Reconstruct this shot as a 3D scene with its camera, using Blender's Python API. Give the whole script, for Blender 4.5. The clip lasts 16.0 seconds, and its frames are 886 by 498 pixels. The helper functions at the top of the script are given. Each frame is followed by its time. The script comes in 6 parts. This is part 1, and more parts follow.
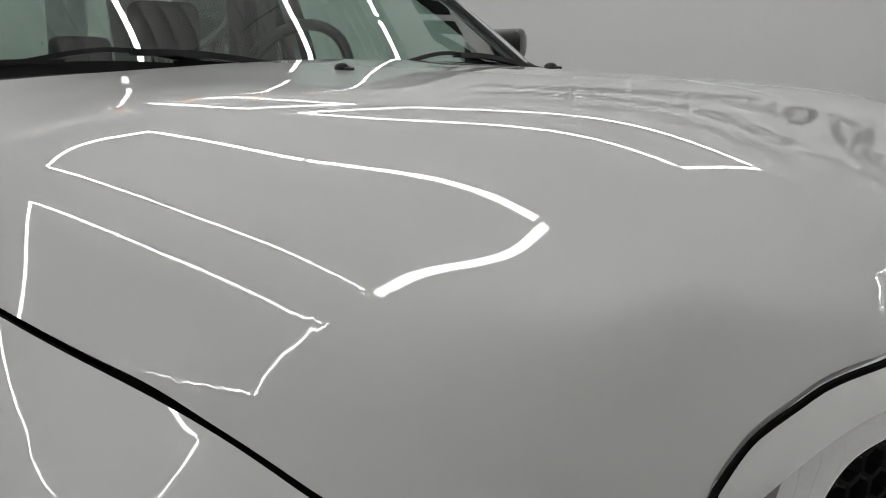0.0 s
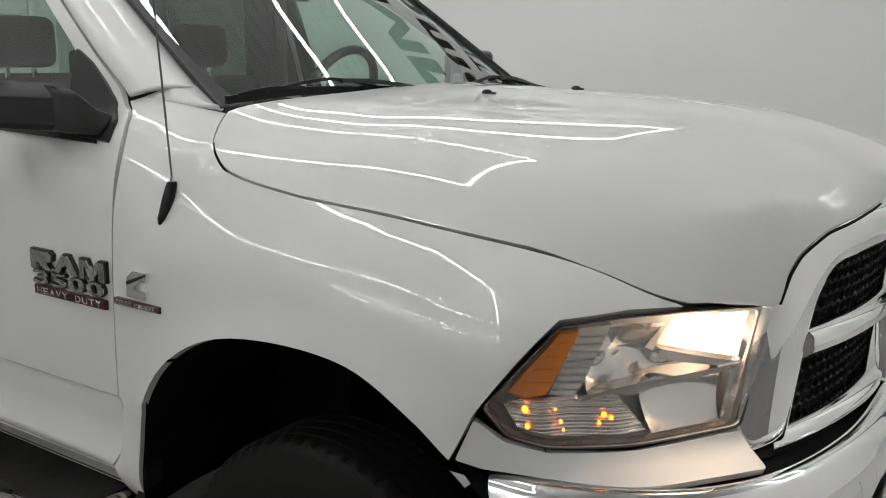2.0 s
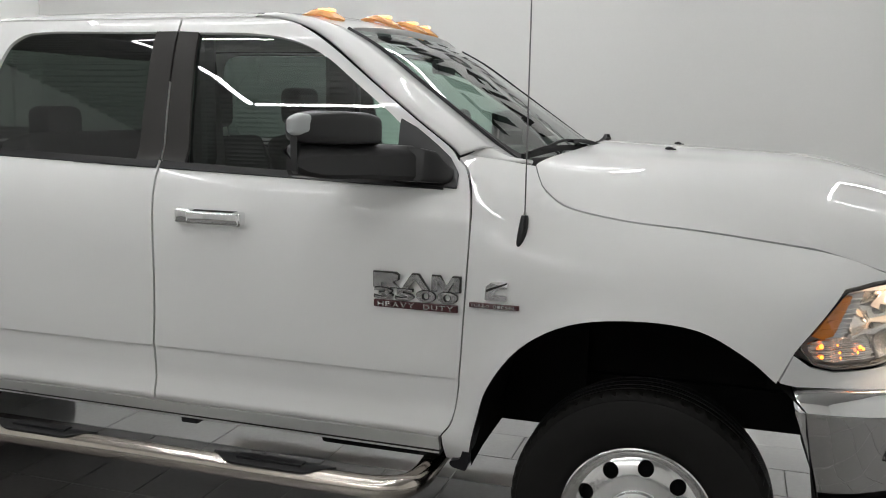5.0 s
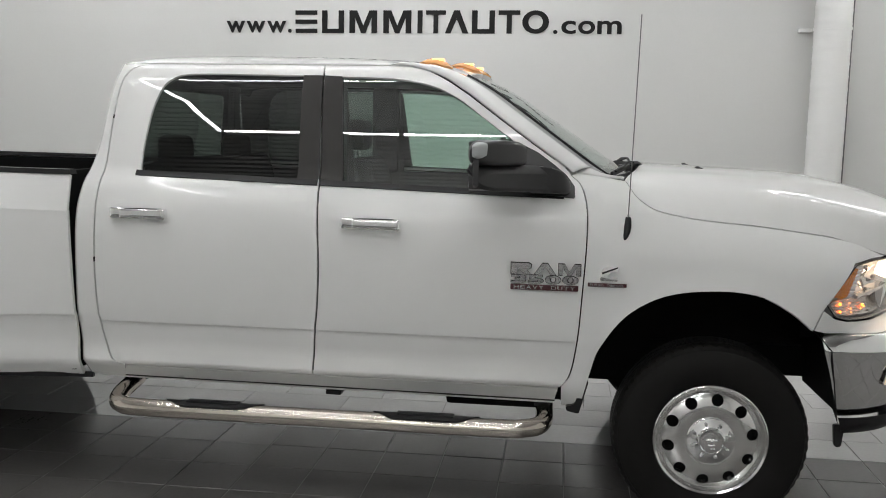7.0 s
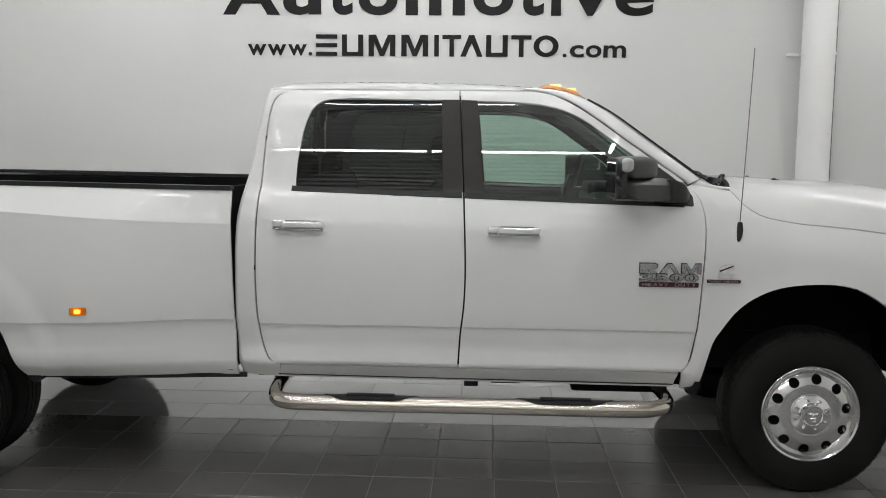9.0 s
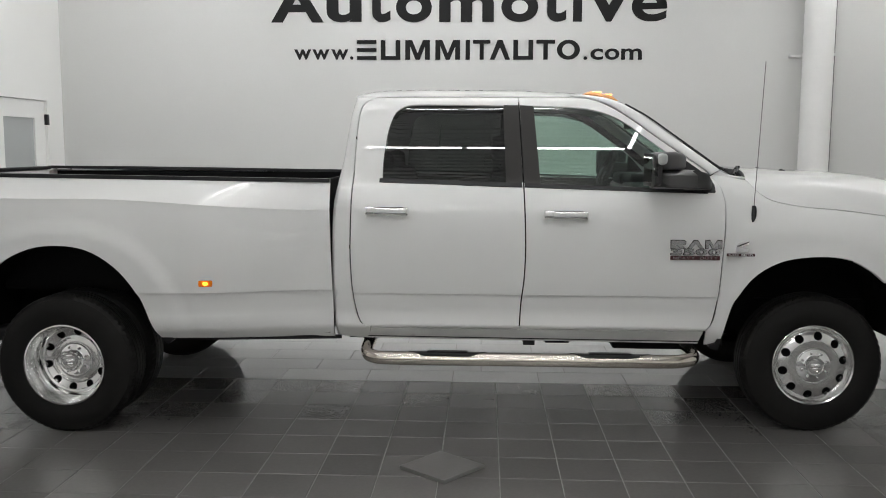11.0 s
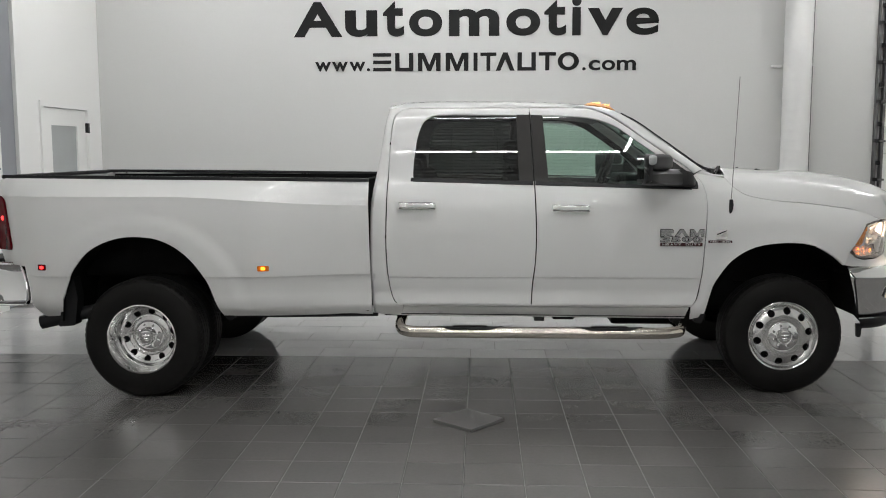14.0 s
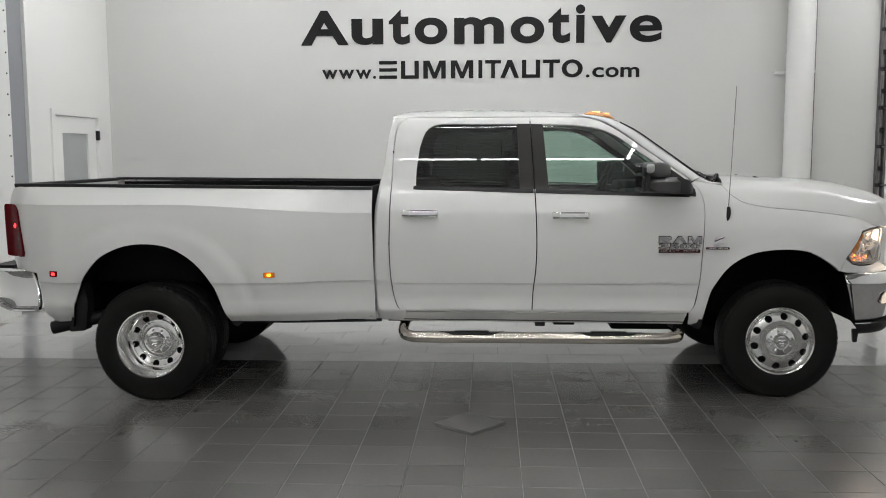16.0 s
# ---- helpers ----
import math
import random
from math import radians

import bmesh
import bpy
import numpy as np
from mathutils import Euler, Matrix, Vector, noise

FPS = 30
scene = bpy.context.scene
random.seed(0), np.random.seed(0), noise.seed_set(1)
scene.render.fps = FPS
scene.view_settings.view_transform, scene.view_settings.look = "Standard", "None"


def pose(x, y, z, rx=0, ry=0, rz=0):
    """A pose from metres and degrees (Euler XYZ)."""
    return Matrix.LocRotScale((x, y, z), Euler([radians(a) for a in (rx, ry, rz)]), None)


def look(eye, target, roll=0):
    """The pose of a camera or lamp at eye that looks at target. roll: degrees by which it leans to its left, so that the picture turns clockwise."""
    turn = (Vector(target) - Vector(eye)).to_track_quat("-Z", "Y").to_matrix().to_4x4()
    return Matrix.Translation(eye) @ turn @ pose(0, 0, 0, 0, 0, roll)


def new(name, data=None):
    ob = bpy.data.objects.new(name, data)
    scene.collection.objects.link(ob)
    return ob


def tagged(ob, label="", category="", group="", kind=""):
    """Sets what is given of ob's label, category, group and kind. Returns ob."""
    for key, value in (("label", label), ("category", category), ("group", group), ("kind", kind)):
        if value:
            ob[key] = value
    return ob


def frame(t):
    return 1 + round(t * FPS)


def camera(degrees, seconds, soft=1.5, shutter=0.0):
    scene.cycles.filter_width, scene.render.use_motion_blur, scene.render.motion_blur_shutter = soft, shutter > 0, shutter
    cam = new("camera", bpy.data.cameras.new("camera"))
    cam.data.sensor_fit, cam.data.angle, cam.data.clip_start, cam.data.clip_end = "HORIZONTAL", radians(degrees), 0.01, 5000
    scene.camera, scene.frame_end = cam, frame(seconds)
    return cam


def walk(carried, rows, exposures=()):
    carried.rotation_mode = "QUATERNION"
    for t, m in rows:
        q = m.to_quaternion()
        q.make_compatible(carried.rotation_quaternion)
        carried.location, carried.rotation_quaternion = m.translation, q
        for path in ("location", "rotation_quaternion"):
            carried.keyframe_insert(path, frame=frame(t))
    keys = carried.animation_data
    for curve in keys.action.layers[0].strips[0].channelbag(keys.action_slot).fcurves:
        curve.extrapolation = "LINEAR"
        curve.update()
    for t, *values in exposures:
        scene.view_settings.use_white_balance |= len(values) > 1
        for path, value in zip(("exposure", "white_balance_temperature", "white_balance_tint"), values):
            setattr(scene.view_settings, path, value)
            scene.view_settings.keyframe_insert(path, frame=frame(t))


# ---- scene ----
cam = camera(52.4, 16.0, soft=1.0)
PATH = [
    (0, (1.092, -1.146, 1.504), (-0.301, 0.231, 1.1), -0.0),
    (0.5, (1.168, -1.424, 1.533), (-0.131, 0.04, 1.12), 1.4),
    (1, (1.228, -1.65, 1.532), (0.011, -0.119, 1.112), 1.5),
    (1.5, (1.221, -1.91, 1.56), (0.073, -0.326, 1.147), 1.1),
    (2, (1.157, -2.23, 1.577), (0.071, -0.601, 1.165), 0.6),
    (2.5, (0.999, -2.471, 1.569), (-0.003, -0.786, 1.171), 0.6),
    (3, (0.859, -2.693, 1.595), (-0.072, -0.966, 1.207), 0.8),
    (3.5, (0.734, -3.002, 1.605), (-0.119, -1.229, 1.244), 1.0),
    (4, (0.589, -3.257, 1.605), (-0.185, -1.442, 1.277), 1.3),
    (4.5, (0.383, -3.472, 1.588), (-0.296, -1.613, 1.296), 1.4),
    (4.7, (0.307, -3.513, 1.633), (-0.341, -1.648, 1.315), 1.1),
    (6.8, (-0.578, -4.559, 1.643), (-0.861, -2.596, 1.382), 1.0),
    (7, (-0.667, -4.676, 1.642), (-0.924, -2.71, 1.386), 1.0),
    (7.5, (-0.877, -4.893, 1.659), (-1.079, -2.92, 1.403), 0.9),
    (8, (-1.142, -4.977, 1.641), (-1.304, -2.999, 1.394), 0.8),
    (8.5, (-1.37, -5.059, 1.628), (-1.491, -3.076, 1.399), 0.7),
    (9, (-1.593, -5.237, 1.631), (-1.685, -3.251, 1.415), 0.6),
    (9.5, (-1.717, -5.433, 1.623), (-1.81, -3.447, 1.407), 0.5),
    (9.7, (-1.734, -5.526, 1.595), (-1.833, -3.54, 1.385), 0.4),
    (11.8, (-1.981, -6.428, 1.676), (-2.071, -4.444, 1.437), 0.1),
    (12, (-1.968, -6.491, 1.646), (-2.06, -4.507, 1.415), 0.1),
    (12.5, (-1.979, -6.641, 1.642), (-2.07, -4.656, 1.41), 0.0),
    (13, (-2.018, -6.781, 1.64), (-2.108, -4.796, 1.419), -0.0),
    (13.5, (-2.062, -6.927, 1.636), (-2.15, -4.941, 1.418), -0.0),
    (14, (-2.048, -7.004, 1.645), (-2.134, -5.017, 1.426), -0.1),
    (14.5, (-2.004, -7.024, 1.649), (-2.094, -5.038, 1.431), -0.1),
    (15, (-1.973, -7.034, 1.656), (-2.073, -5.049, 1.436), -0.1),
    (15.5, (-1.981, -7.068, 1.66), (-2.085, -5.083, 1.445), -0.1),
    (16, (-1.996, -7.116, 1.676), (-2.102, -5.13, 1.466), -0.2),
]
EXPOSURES = ((0, 0.06), (1, 0.06), (1.5, 0.2), (2, 0.47), (3.5, 0.58), (4.5, 0.58), (7, 0.56), (9.5, 0.56), (12, 0.5), (16, 0.47))
walk(cam, [(t, look(eye, target, roll)) for t, eye, target, roll in PATH], exposures=EXPOSURES)

# world and light
world = bpy.data.worlds.new("world")
scene.world = world
world.use_nodes = True
world.node_tree.nodes["Background"].inputs[0].default_value = (0.75, 0.8, 0.85, 1)
world.node_tree.nodes["Background"].inputs[1].default_value = 0.02
STRIP_POWER = 22.0


# ---- materials ----
def mat(name, col, rough=0.5, metal=0.0, coat=0.0, var=0.0, vscale=3.0, fine=0.0, fscale=120.0, bump=0.0, bscale=200.0, bdist=0.001, rvar=0.0, ior=1.5, spec=0.5, obrand=0.0):
    m = bpy.data.materials.new(name)
    m.use_nodes = True
    nt = m.node_tree
    b = nt.nodes["Principled BSDF"]
    L = nt.links.new
    b.inputs["Base Color"].default_value = (*col, 1)
    b.inputs["Roughness"].default_value = rough
    b.inputs["Metallic"].default_value = metal
    b.inputs["Coat Weight"].default_value = coat
    b.inputs["Coat Roughness"].default_value = 0.015
    b.inputs["IOR"].default_value = ior
    b.inputs["Specular IOR Level"].default_value = spec
    geo = nt.nodes.new("ShaderNodeNewGeometry")
    if var or fine or rvar or obrand:
        n1 = nt.nodes.new("ShaderNodeTexNoise")
        n1.inputs["Scale"].default_value = vscale
        n1.inputs["Detail"].default_value = 5
        L(geo.outputs["Position"], n1.inputs["Vector"])
        n2 = nt.nodes.new("ShaderNodeTexNoise")
        n2.inputs["Scale"].default_value = fscale
        n2.inputs["Detail"].default_value = 3
        L(geo.outputs["Position"], n2.inputs["Vector"])
        a = nt.nodes.new("ShaderNodeMath")
        a.operation = "MULTIPLY_ADD"
        L(n1.outputs["Fac"], a.inputs[0])
        a.inputs[1].default_value = 2 * var
        a.inputs[2].default_value = 1 - var
        c = nt.nodes.new("ShaderNodeMath")
        c.operation = "MULTIPLY_ADD"
        L(n2.outputs["Fac"], c.inputs[0])
        c.inputs[1].default_value = 2 * fine
        c.inputs[2].default_value = -fine
        s = nt.nodes.new("ShaderNodeMath")
        L(a.outputs[0], s.inputs[0])
        L(c.outputs[0], s.inputs[1])
        last = s
        if obrand:
            oi = nt.nodes.new("ShaderNodeObjectInfo")
            r = nt.nodes.new("ShaderNodeMath")
            r.operation = "MULTIPLY_ADD"
            L(oi.outputs["Random"], r.inputs[0])
            r.inputs[1].default_value = 2 * obrand
            r.inputs[2].default_value = 1 - obrand
            q = nt.nodes.new("ShaderNodeMath")
            q.operation = "MULTIPLY"
            L(s.outputs[0], q.inputs[0])
            L(r.outputs[0], q.inputs[1])
            last = q
        v = nt.nodes.new("ShaderNodeVectorMath")
        v.operation = "SCALE"
        v.inputs[0].default_value = col
        L(last.outputs[0], v.inputs["Scale"])
        L(v.outputs[0], b.inputs["Base Color"])
        if rvar:
            rr = nt.nodes.new("ShaderNodeMath")
            rr.operation = "MULTIPLY_ADD"
            L(n1.outputs["Fac"], rr.inputs[0])
            rr.inputs[1].default_value = 2 * rvar
            rr.inputs[2].default_value = rough - rvar
            L(rr.outputs[0], b.inputs["Roughness"])
    if bump:
        n3 = nt.nodes.new("ShaderNodeTexNoise")
        n3.inputs["Scale"].default_value = bscale
        n3.inputs["Detail"].default_value = 4
        L(geo.outputs["Position"], n3.inputs["Vector"])
        bp = nt.nodes.new("ShaderNodeBump")
        bp.inputs["Strength"].default_value = bump
        bp.inputs["Distance"].default_value = bdist
        L(n3.outputs["Fac"], bp.inputs["Height"])
        L(bp.outputs["Normal"], b.inputs["Normal"])
        if coat:
            L(bp.outputs["Normal"], b.inputs["Coat Normal"])
    return m


def glass(name, tint, ior=1.5, rough=0.0):
    m = bpy.data.materials.new(name)
    m.use_nodes = True
    nt = m.node_tree
    nt.nodes.remove(nt.nodes["Principled BSDF"])
    t = nt.nodes.new("ShaderNodeBsdfTransparent")
    t.inputs[0].default_value = (*tint, 1)
    g = nt.nodes.new("ShaderNodeBsdfGlossy")
    g.inputs["Roughness"].default_value = rough
    g.inputs["Color"].default_value = (1, 1, 1, 1)
    # gloss by Schlick's rule, alike from both sides of the pane
    f = nt.nodes.new("ShaderNodeLayerWeight")
    f.inputs["Blend"].default_value = 0.5
    p = nt.nodes.new("ShaderNodeMath")
    p.operation = "POWER"
    p.inputs[1].default_value = 5.0
    q = nt.nodes.new("ShaderNodeMath")
    q.operation = "MULTIPLY_ADD"
    r0 = 1.7 * ((ior - 1) / (ior + 1)) ** 2
    q.inputs[1].default_value, q.inputs[2].default_value = 1 - r0, r0
    nt.links.new(f.outputs["Facing"], p.inputs[0])
    nt.links.new(p.outputs[0], q.inputs[0])
    mx = nt.nodes.new("ShaderNodeMixShader")
    nt.links.new(q.outputs[0], mx.inputs[0])
    nt.links.new(t.outputs[0], mx.inputs[1])
    nt.links.new(g.outputs[0], mx.inputs[2])
    nt.links.new(mx.outputs[0], nt.nodes["Material Output"].inputs[0])
    return m


def glow(name, col, power):
    m = bpy.data.materials.new(name)
    m.use_nodes = True
    b = m.node_tree.nodes["Principled BSDF"]
    b.inputs["Base Color"].default_value = (*col, 1)
    b.inputs["Emission Color"].default_value = (*col, 1)
    b.inputs["Emission Strength"].default_value = power
    return m


M_PAINT = mat("white_paint", (0.80, 0.80, 0.785), 0.5, coat=1.0, var=0.012, vscale=1.5, spec=0.0)
M_CHROME = mat("chrome", (0.88, 0.88, 0.88), 0.035, metal=1.0, rvar=0.02, vscale=8)
M_ALU = mat("polished_aluminium", (0.80, 0.80, 0.79), 0.15, metal=1.0, var=0.04, vscale=9, fine=0.03, fscale=160, rvar=0.03)
M_STEEL = mat("polished_steel", (0.66, 0.60, 0.54), 0.16, metal=1.0, var=0.05, vscale=6, rvar=0.05)
M_BLACK = mat("black_plastic", (0.011, 0.011, 0.012), 0.45, spec=0.32, var=0.2, vscale=10, fine=0.1, fscale=300, bump=0.15, bscale=900)
M_GREYPL = mat("grey_trim_plastic", (0.036, 0.034, 0.032), 0.48, spec=0.22, var=0.1, vscale=8, bump=0.05, bscale=700)
M_MIRPL = mat("mirror_plastic", (0.022, 0.022, 0.0225), 0.36, spec=0.5, var=0.12, vscale=10, bump=0.06, bscale=900)
M_LINER = mat("black_liner", (0.005, 0.005, 0.005), 0.75, spec=0.12, var=0.3, vscale=6, bump=0.3, bscale=120)
M_RUBBER = mat("tyre_rubber", (0.0115, 0.011, 0.0102), 0.55, spec=0.16, var=0.25, vscale=9, fine=0.15, fscale=200, bump=0.15, bscale=350)
M_SEAT = mat("seat_cloth", (0.012, 0.012, 0.0115), 0.9, var=0.15, vscale=12, fine=0.3, fscale=400, bump=0.3, bscale=600)
M_DASH = mat("dash_plastic", (0.012, 0.012, 0.0125), 0.55, var=0.1, vscale=10, bump=0.1, bscale=500)
M_GREYIN = mat("light_headliner", (0.20, 0.20, 0.19), 0.9, var=0.05, vscale=10)
M_GLASS = glass("clear_glass", (0.62, 0.77, 0.70), 1.6)
M_SIDEGL = glass("door_glass", (0.62, 0.77, 0.70), 1.7)
M_TINT = glass("privacy_glass", (0.13, 0.15, 0.14), 1.5)
M_REARGL = glass("rear_glass", (0.44, 0.51, 0.47), 1.5)
M_LENS = glass("lamp_lens", (0.96, 0.96, 0.95))
M_AMBER = mat("amber_lens", (0.80, 0.25, 0.014), 0.15, coat=0.6, var=0.2, vscale=40)
M_RED = mat("red_lens", (0.10, 0.002, 0.005), 0.2, coat=0.0, spec=0.06, var=0.25, vscale=30)
M_REFL = mat("lamp_reflector", (0.88, 0.86, 0.84), 0.17, metal=1.0, var=0.06, vscale=25, rvar=0.04)
M_RIBS = mat("ribbed_reflector", (0.78, 0.76, 0.73), 0.22, metal=0.9, var=0.15, vscale=40, rvar=0.08)
M_LAMPGREY = mat("lamp_grey_plastic", (0.66, 0.66, 0.65), 0.25, coat=0.5, var=0.1, vscale=30)
M_LAMPRIM = mat("lamp_rim_plastic", (0.50, 0.46, 0.43), 0.16, metal=0.8, coat=0.5, var=0.1, vscale=30)
M_LOWGLOW = glow("low_beam_reflector_glow", (1.0, 0.76, 0.56), 6)


def fall_off(m, centre, radius, low):
    """Glow put on the low beam's reflector, strongest near its bulb, the same on both sides of the truck."""
    nt = m.node_tree
    g = nt.nodes.new("ShaderNodeNewGeometry")
    a = nt.nodes.new("ShaderNodeVectorMath")
    a.operation = "ABSOLUTE"
    d = nt.nodes.new("ShaderNodeVectorMath")
    d.operation = "DISTANCE"
    d.inputs[1].default_value = centre
    r = nt.nodes.new("ShaderNodeMapRange")
    r.interpolation_type = "SMOOTHSTEP"
    b = nt.nodes["Principled BSDF"]
    for k, v in zip(("From Min", "From Max", "To Min", "To Max"), (0.0, radius, b.inputs["Emission Strength"].default_value, low)):
        r.inputs[k].default_value = v
    nt.links.new(g.outputs["Position"], a.inputs[0])
    nt.links.new(a.outputs[0], d.inputs[0])
    nt.links.new(d.outputs["Value"], r.inputs["Value"])
    nt.links.new(r.outputs[0], b.inputs["Emission Strength"])
fall_off(M_LOWGLOW, (0.722, 0.672, 1.103), 0.072, 0.20)
M_FOG = glow("fog_bulb", (1.0, 0.80, 0.60), 5)
M_FOGLENS = glow("fog_lens", (0.9, 0.74, 0.60), 0.42)
M_TURN = glow("amber_lamp", (1.0, 0.20, 0.02), 4)
M_MARK = glow("amber_marker", (1.0, 0.30, 0.02), 3.0)
M_CAB = glow("cab_lamp_glow", (1.0, 0.48, 0.16), 1.8)
M_CABLENS = mat("cab_lens", (0.74, 0.36, 0.13), 0.15, coat=0.5, var=0.2, vscale=40)
M_REDL = glow("red_marker", (1.0, 0.03, 0.03), 3.0)
M_STRIP = glow("light_strip", (0.985, 0.99, 1.0), STRIP_POWER)
M_STRIP_DIM = glow("light_strip_dim", (0.985, 0.99, 1.0), STRIP_POWER * 0.80)
M_WALL = mat("wall_paint", (0.645, 0.645, 0.63), 0.55, var=0.02, vscale=0.6, fine=0.02, fscale=60, bump=0.1, bscale=180)
M_WALLW = mat("side_wall_paint", (0.88, 0.88, 0.86), 0.55, var=0.02, vscale=0.7, bump=0.1, bscale=180)
M_JAMB = mat("grey_jamb_paint", (0.30, 0.31, 0.33), 0.5, var=0.03, vscale=2)
M_PLATE = mat("loose_plate", (0.165, 0.16, 0.155), 0.3, var=0.1, vscale=6, fine=0.08, fscale=60)
M_CEIL = mat("ceiling_metal_deck", (0.42, 0.42, 0.41), 0.6, var=0.05, vscale=2)
M_PIPE = mat("duct_paint", (0.80, 0.80, 0.785), 0.4, var=0.03, vscale=4, fine=0.02, fscale=40, bump=0.1, bscale=60)
M_INK = mat("sign_black", (0.008, 0.008, 0.008), 0.6, spec=0.25, var=0.1, vscale=5)
# pale base colour adds the bright wall's reflection to the polished far tiles
M_TILE2 = mat("polished_tile_wall_sheen", (0.60, 0.597, 0.592), 0.06, ior=4.2, var=0.10, vscale=2.2, fine=0.08, fscale=45, bump=0.06, bscale=70, rvar=0.03, obrand=0.06)
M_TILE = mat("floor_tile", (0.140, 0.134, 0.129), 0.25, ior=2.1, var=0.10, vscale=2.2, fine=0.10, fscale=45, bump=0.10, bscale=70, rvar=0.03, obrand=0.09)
M_GROUT = mat("tile_grout", (0.18, 0.172, 0.164), 0.6, var=0.2, vscale=6)
M_REDSTRIP = mat("badge_red", (0.050, 0.006, 0.008), 0.3, coat=0.2, var=0.1, vscale=30)
M_BADGE = mat("badge_metal", (0.50, 0.50, 0.50), 0.22, metal=1.0, var=0.25, vscale=60, rvar=0.08)
M_MIRROR = mat("mirror_glass", (0.8, 0.8, 0.8), 0.02, metal=1.0)
M_DOORGL = mat("frosted_pane", (0.42, 0.44, 0.44), 0.3, var=0.04, vscale=5)
M_TRACK = mat("galvanised_track", (0.16, 0.16, 0.16), 0.45, metal=0.6, var=0.3, vscale=15)


# ---- mesh helpers ----
def obj(name, verts, faces, m, parent=None, label="", smooth=True, normals=None):
    me = bpy.data.meshes.new(name)
    me.from_pydata([tuple(v) for v in verts], [], faces)
    me.materials.append(m)
    if smooth:
        me.polygons.foreach_set("use_smooth", [True] * len(me.polygons))
    me.update()
    if normals is not None:
        me.normals_split_custom_set(normals)
    ob = new(name, me)
    if parent is not None:
        ob.parent = parent
    return tagged(ob, label) if label else ob


def part(name, bm, m, parent, label="", smooth=False, angle=40):
    me = bpy.data.meshes.new(name)
    bmesh.ops.recalc_face_normals(bm, faces=bm.faces)
    bm.to_mesh(me)
    bm.free()
    me.materials.append(m)
    if smooth:
        me.polygons.foreach_set("use_smooth", [True] * len(me.polygons))
        me.set_sharp_from_angle(angle=radians(angle))
    ob = new(name, me)
    if parent is not None:
        ob.parent = parent
    return tagged(ob, label) if label else ob


def box_bm(x0, x1, y0, y1, z0, z1, bevel=0.0, seg=2, bm=None):
    bm = bm or bmesh.new()
    b = bmesh.new()
    bmesh.ops.create_cube(b, size=1, matrix=Matrix.Translation(((x0 + x1) / 2, (y0 + y1) / 2, (z0 + z1) / 2)) @ Matrix.Diagonal((x1 - x0, y1 - y0, z1 - z0, 1)))
    if bevel:
        bmesh.ops.bevel(b, geom=b.edges[:], offset=bevel, segments=seg, affect="EDGES", profile=0.6)
    me = bpy.data.meshes.new("tmp")
    b.to_mesh(me)
    b.free()
    bm.from_mesh(me)
    bpy.data.meshes.remove(me)
    return bm


def crom(pts, n=8):
    """Smooth curve through points of any dimension."""
    p = [np.array(a, float) for a in pts]
    p = [2 * p[0] - p[1]] + p + [2 * p[-1] - p[-2]]
    out = []
    for i in range(1, len(p) - 2):
        a, b, c, d = p[i - 1:i + 3]
        for k in range(n):
            t = k / n
            out.append(0.5 * (2 * b + (c - a) * t + (2 * a - 5 * b + 4 * c - d) * t * t + (3 * b - a - 3 * c + d) * t ** 3))
    out.append(p[-2])
    return out


def table(xs, ys):
    """A smooth function through (x, y) with limited overshoot."""
    xs, ys = np.array(xs, float), np.array(ys, float)
    h, d = np.diff(xs), np.diff(ys) / np.diff(xs)
    s = np.zeros(len(xs))
    s[0], s[-1] = d[0], d[-1]
    for i in range(1, len(xs) - 1):
        s[i] = 0 if d[i - 1] * d[i] <= 0 else 3 * (h[i - 1] + h[i]) / ((2 * h[i] + h[i - 1]) / d[i - 1] + (h[i] + 2 * h[i - 1]) / d[i])

    def f(x):
        x = min(max(x, xs[0] - 0.3), xs[-1] + 0.3)
        i = int(min(max(np.searchsorted(xs, x) - 1, 0), len(xs) - 2))
        if x < xs[0]:
            return ys[0] + s[0] * (x - xs[0])
        if x > xs[-1]:
            return ys[-1] + s[-1] * (x - xs[-1])
        t = (x - xs[i]) / h[i]
        return ((1 + 2 * t) * (1 - t) ** 2 * ys[i] + t * (1 - t) ** 2 * h[i] * s[i] + t * t * (3 - 2 * t) * ys[i + 1] + t * t * (t - 1) * h[i] * s[i + 1])
    return f


def sstep(a, b, x):
    t = min(max((x - a) / (b - a), 0), 1)
    return t * t * (3 - 2 * t)


def dense(loop, step):
    out = []
    for i, a in enumerate(loop):
        b = loop[(i + 1) % len(loop)]
        n = max(1, int(math.hypot(b[0] - a[0], b[1] - a[1]) / step))
        out += [(a[0] + (b[0] - a[0]) * k / n, a[1] + (b[1] - a[1]) * k / n) for k in range(n)]
    return out


def rounded(pts, r=0.02, n=4):
    """A closed loop with its corners rounded; a third number in a point is its own radius."""
    out = []
    for i, q in enumerate(pts):
        b = np.array(q[:2], float)
        rr = q[2] if len(q) > 2 else r
        a, c = np.array(pts[i - 1][:2], float), np.array(pts[(i + 1) % len(pts)][:2], float)
        la, lc = np.linalg.norm(a - b), np.linalg.norm(c - b)
        e = min(rr, la * 0.45, lc * 0.45)
        p, s = b + (a - b) / la * e, b + (c - b) / lc * e
        out += [tuple((1 - t) ** 2 * p + 2 * t * (1 - t) * b + t * t * s) for t in np.linspace(0, 1, n)]
    return out


def circle(cx, cy, r, n=20):
    return [(cx + r * math.cos(2 * math.pi * k / n), cy + r * math.sin(2 * math.pi * k / n)) for k in range(n)]


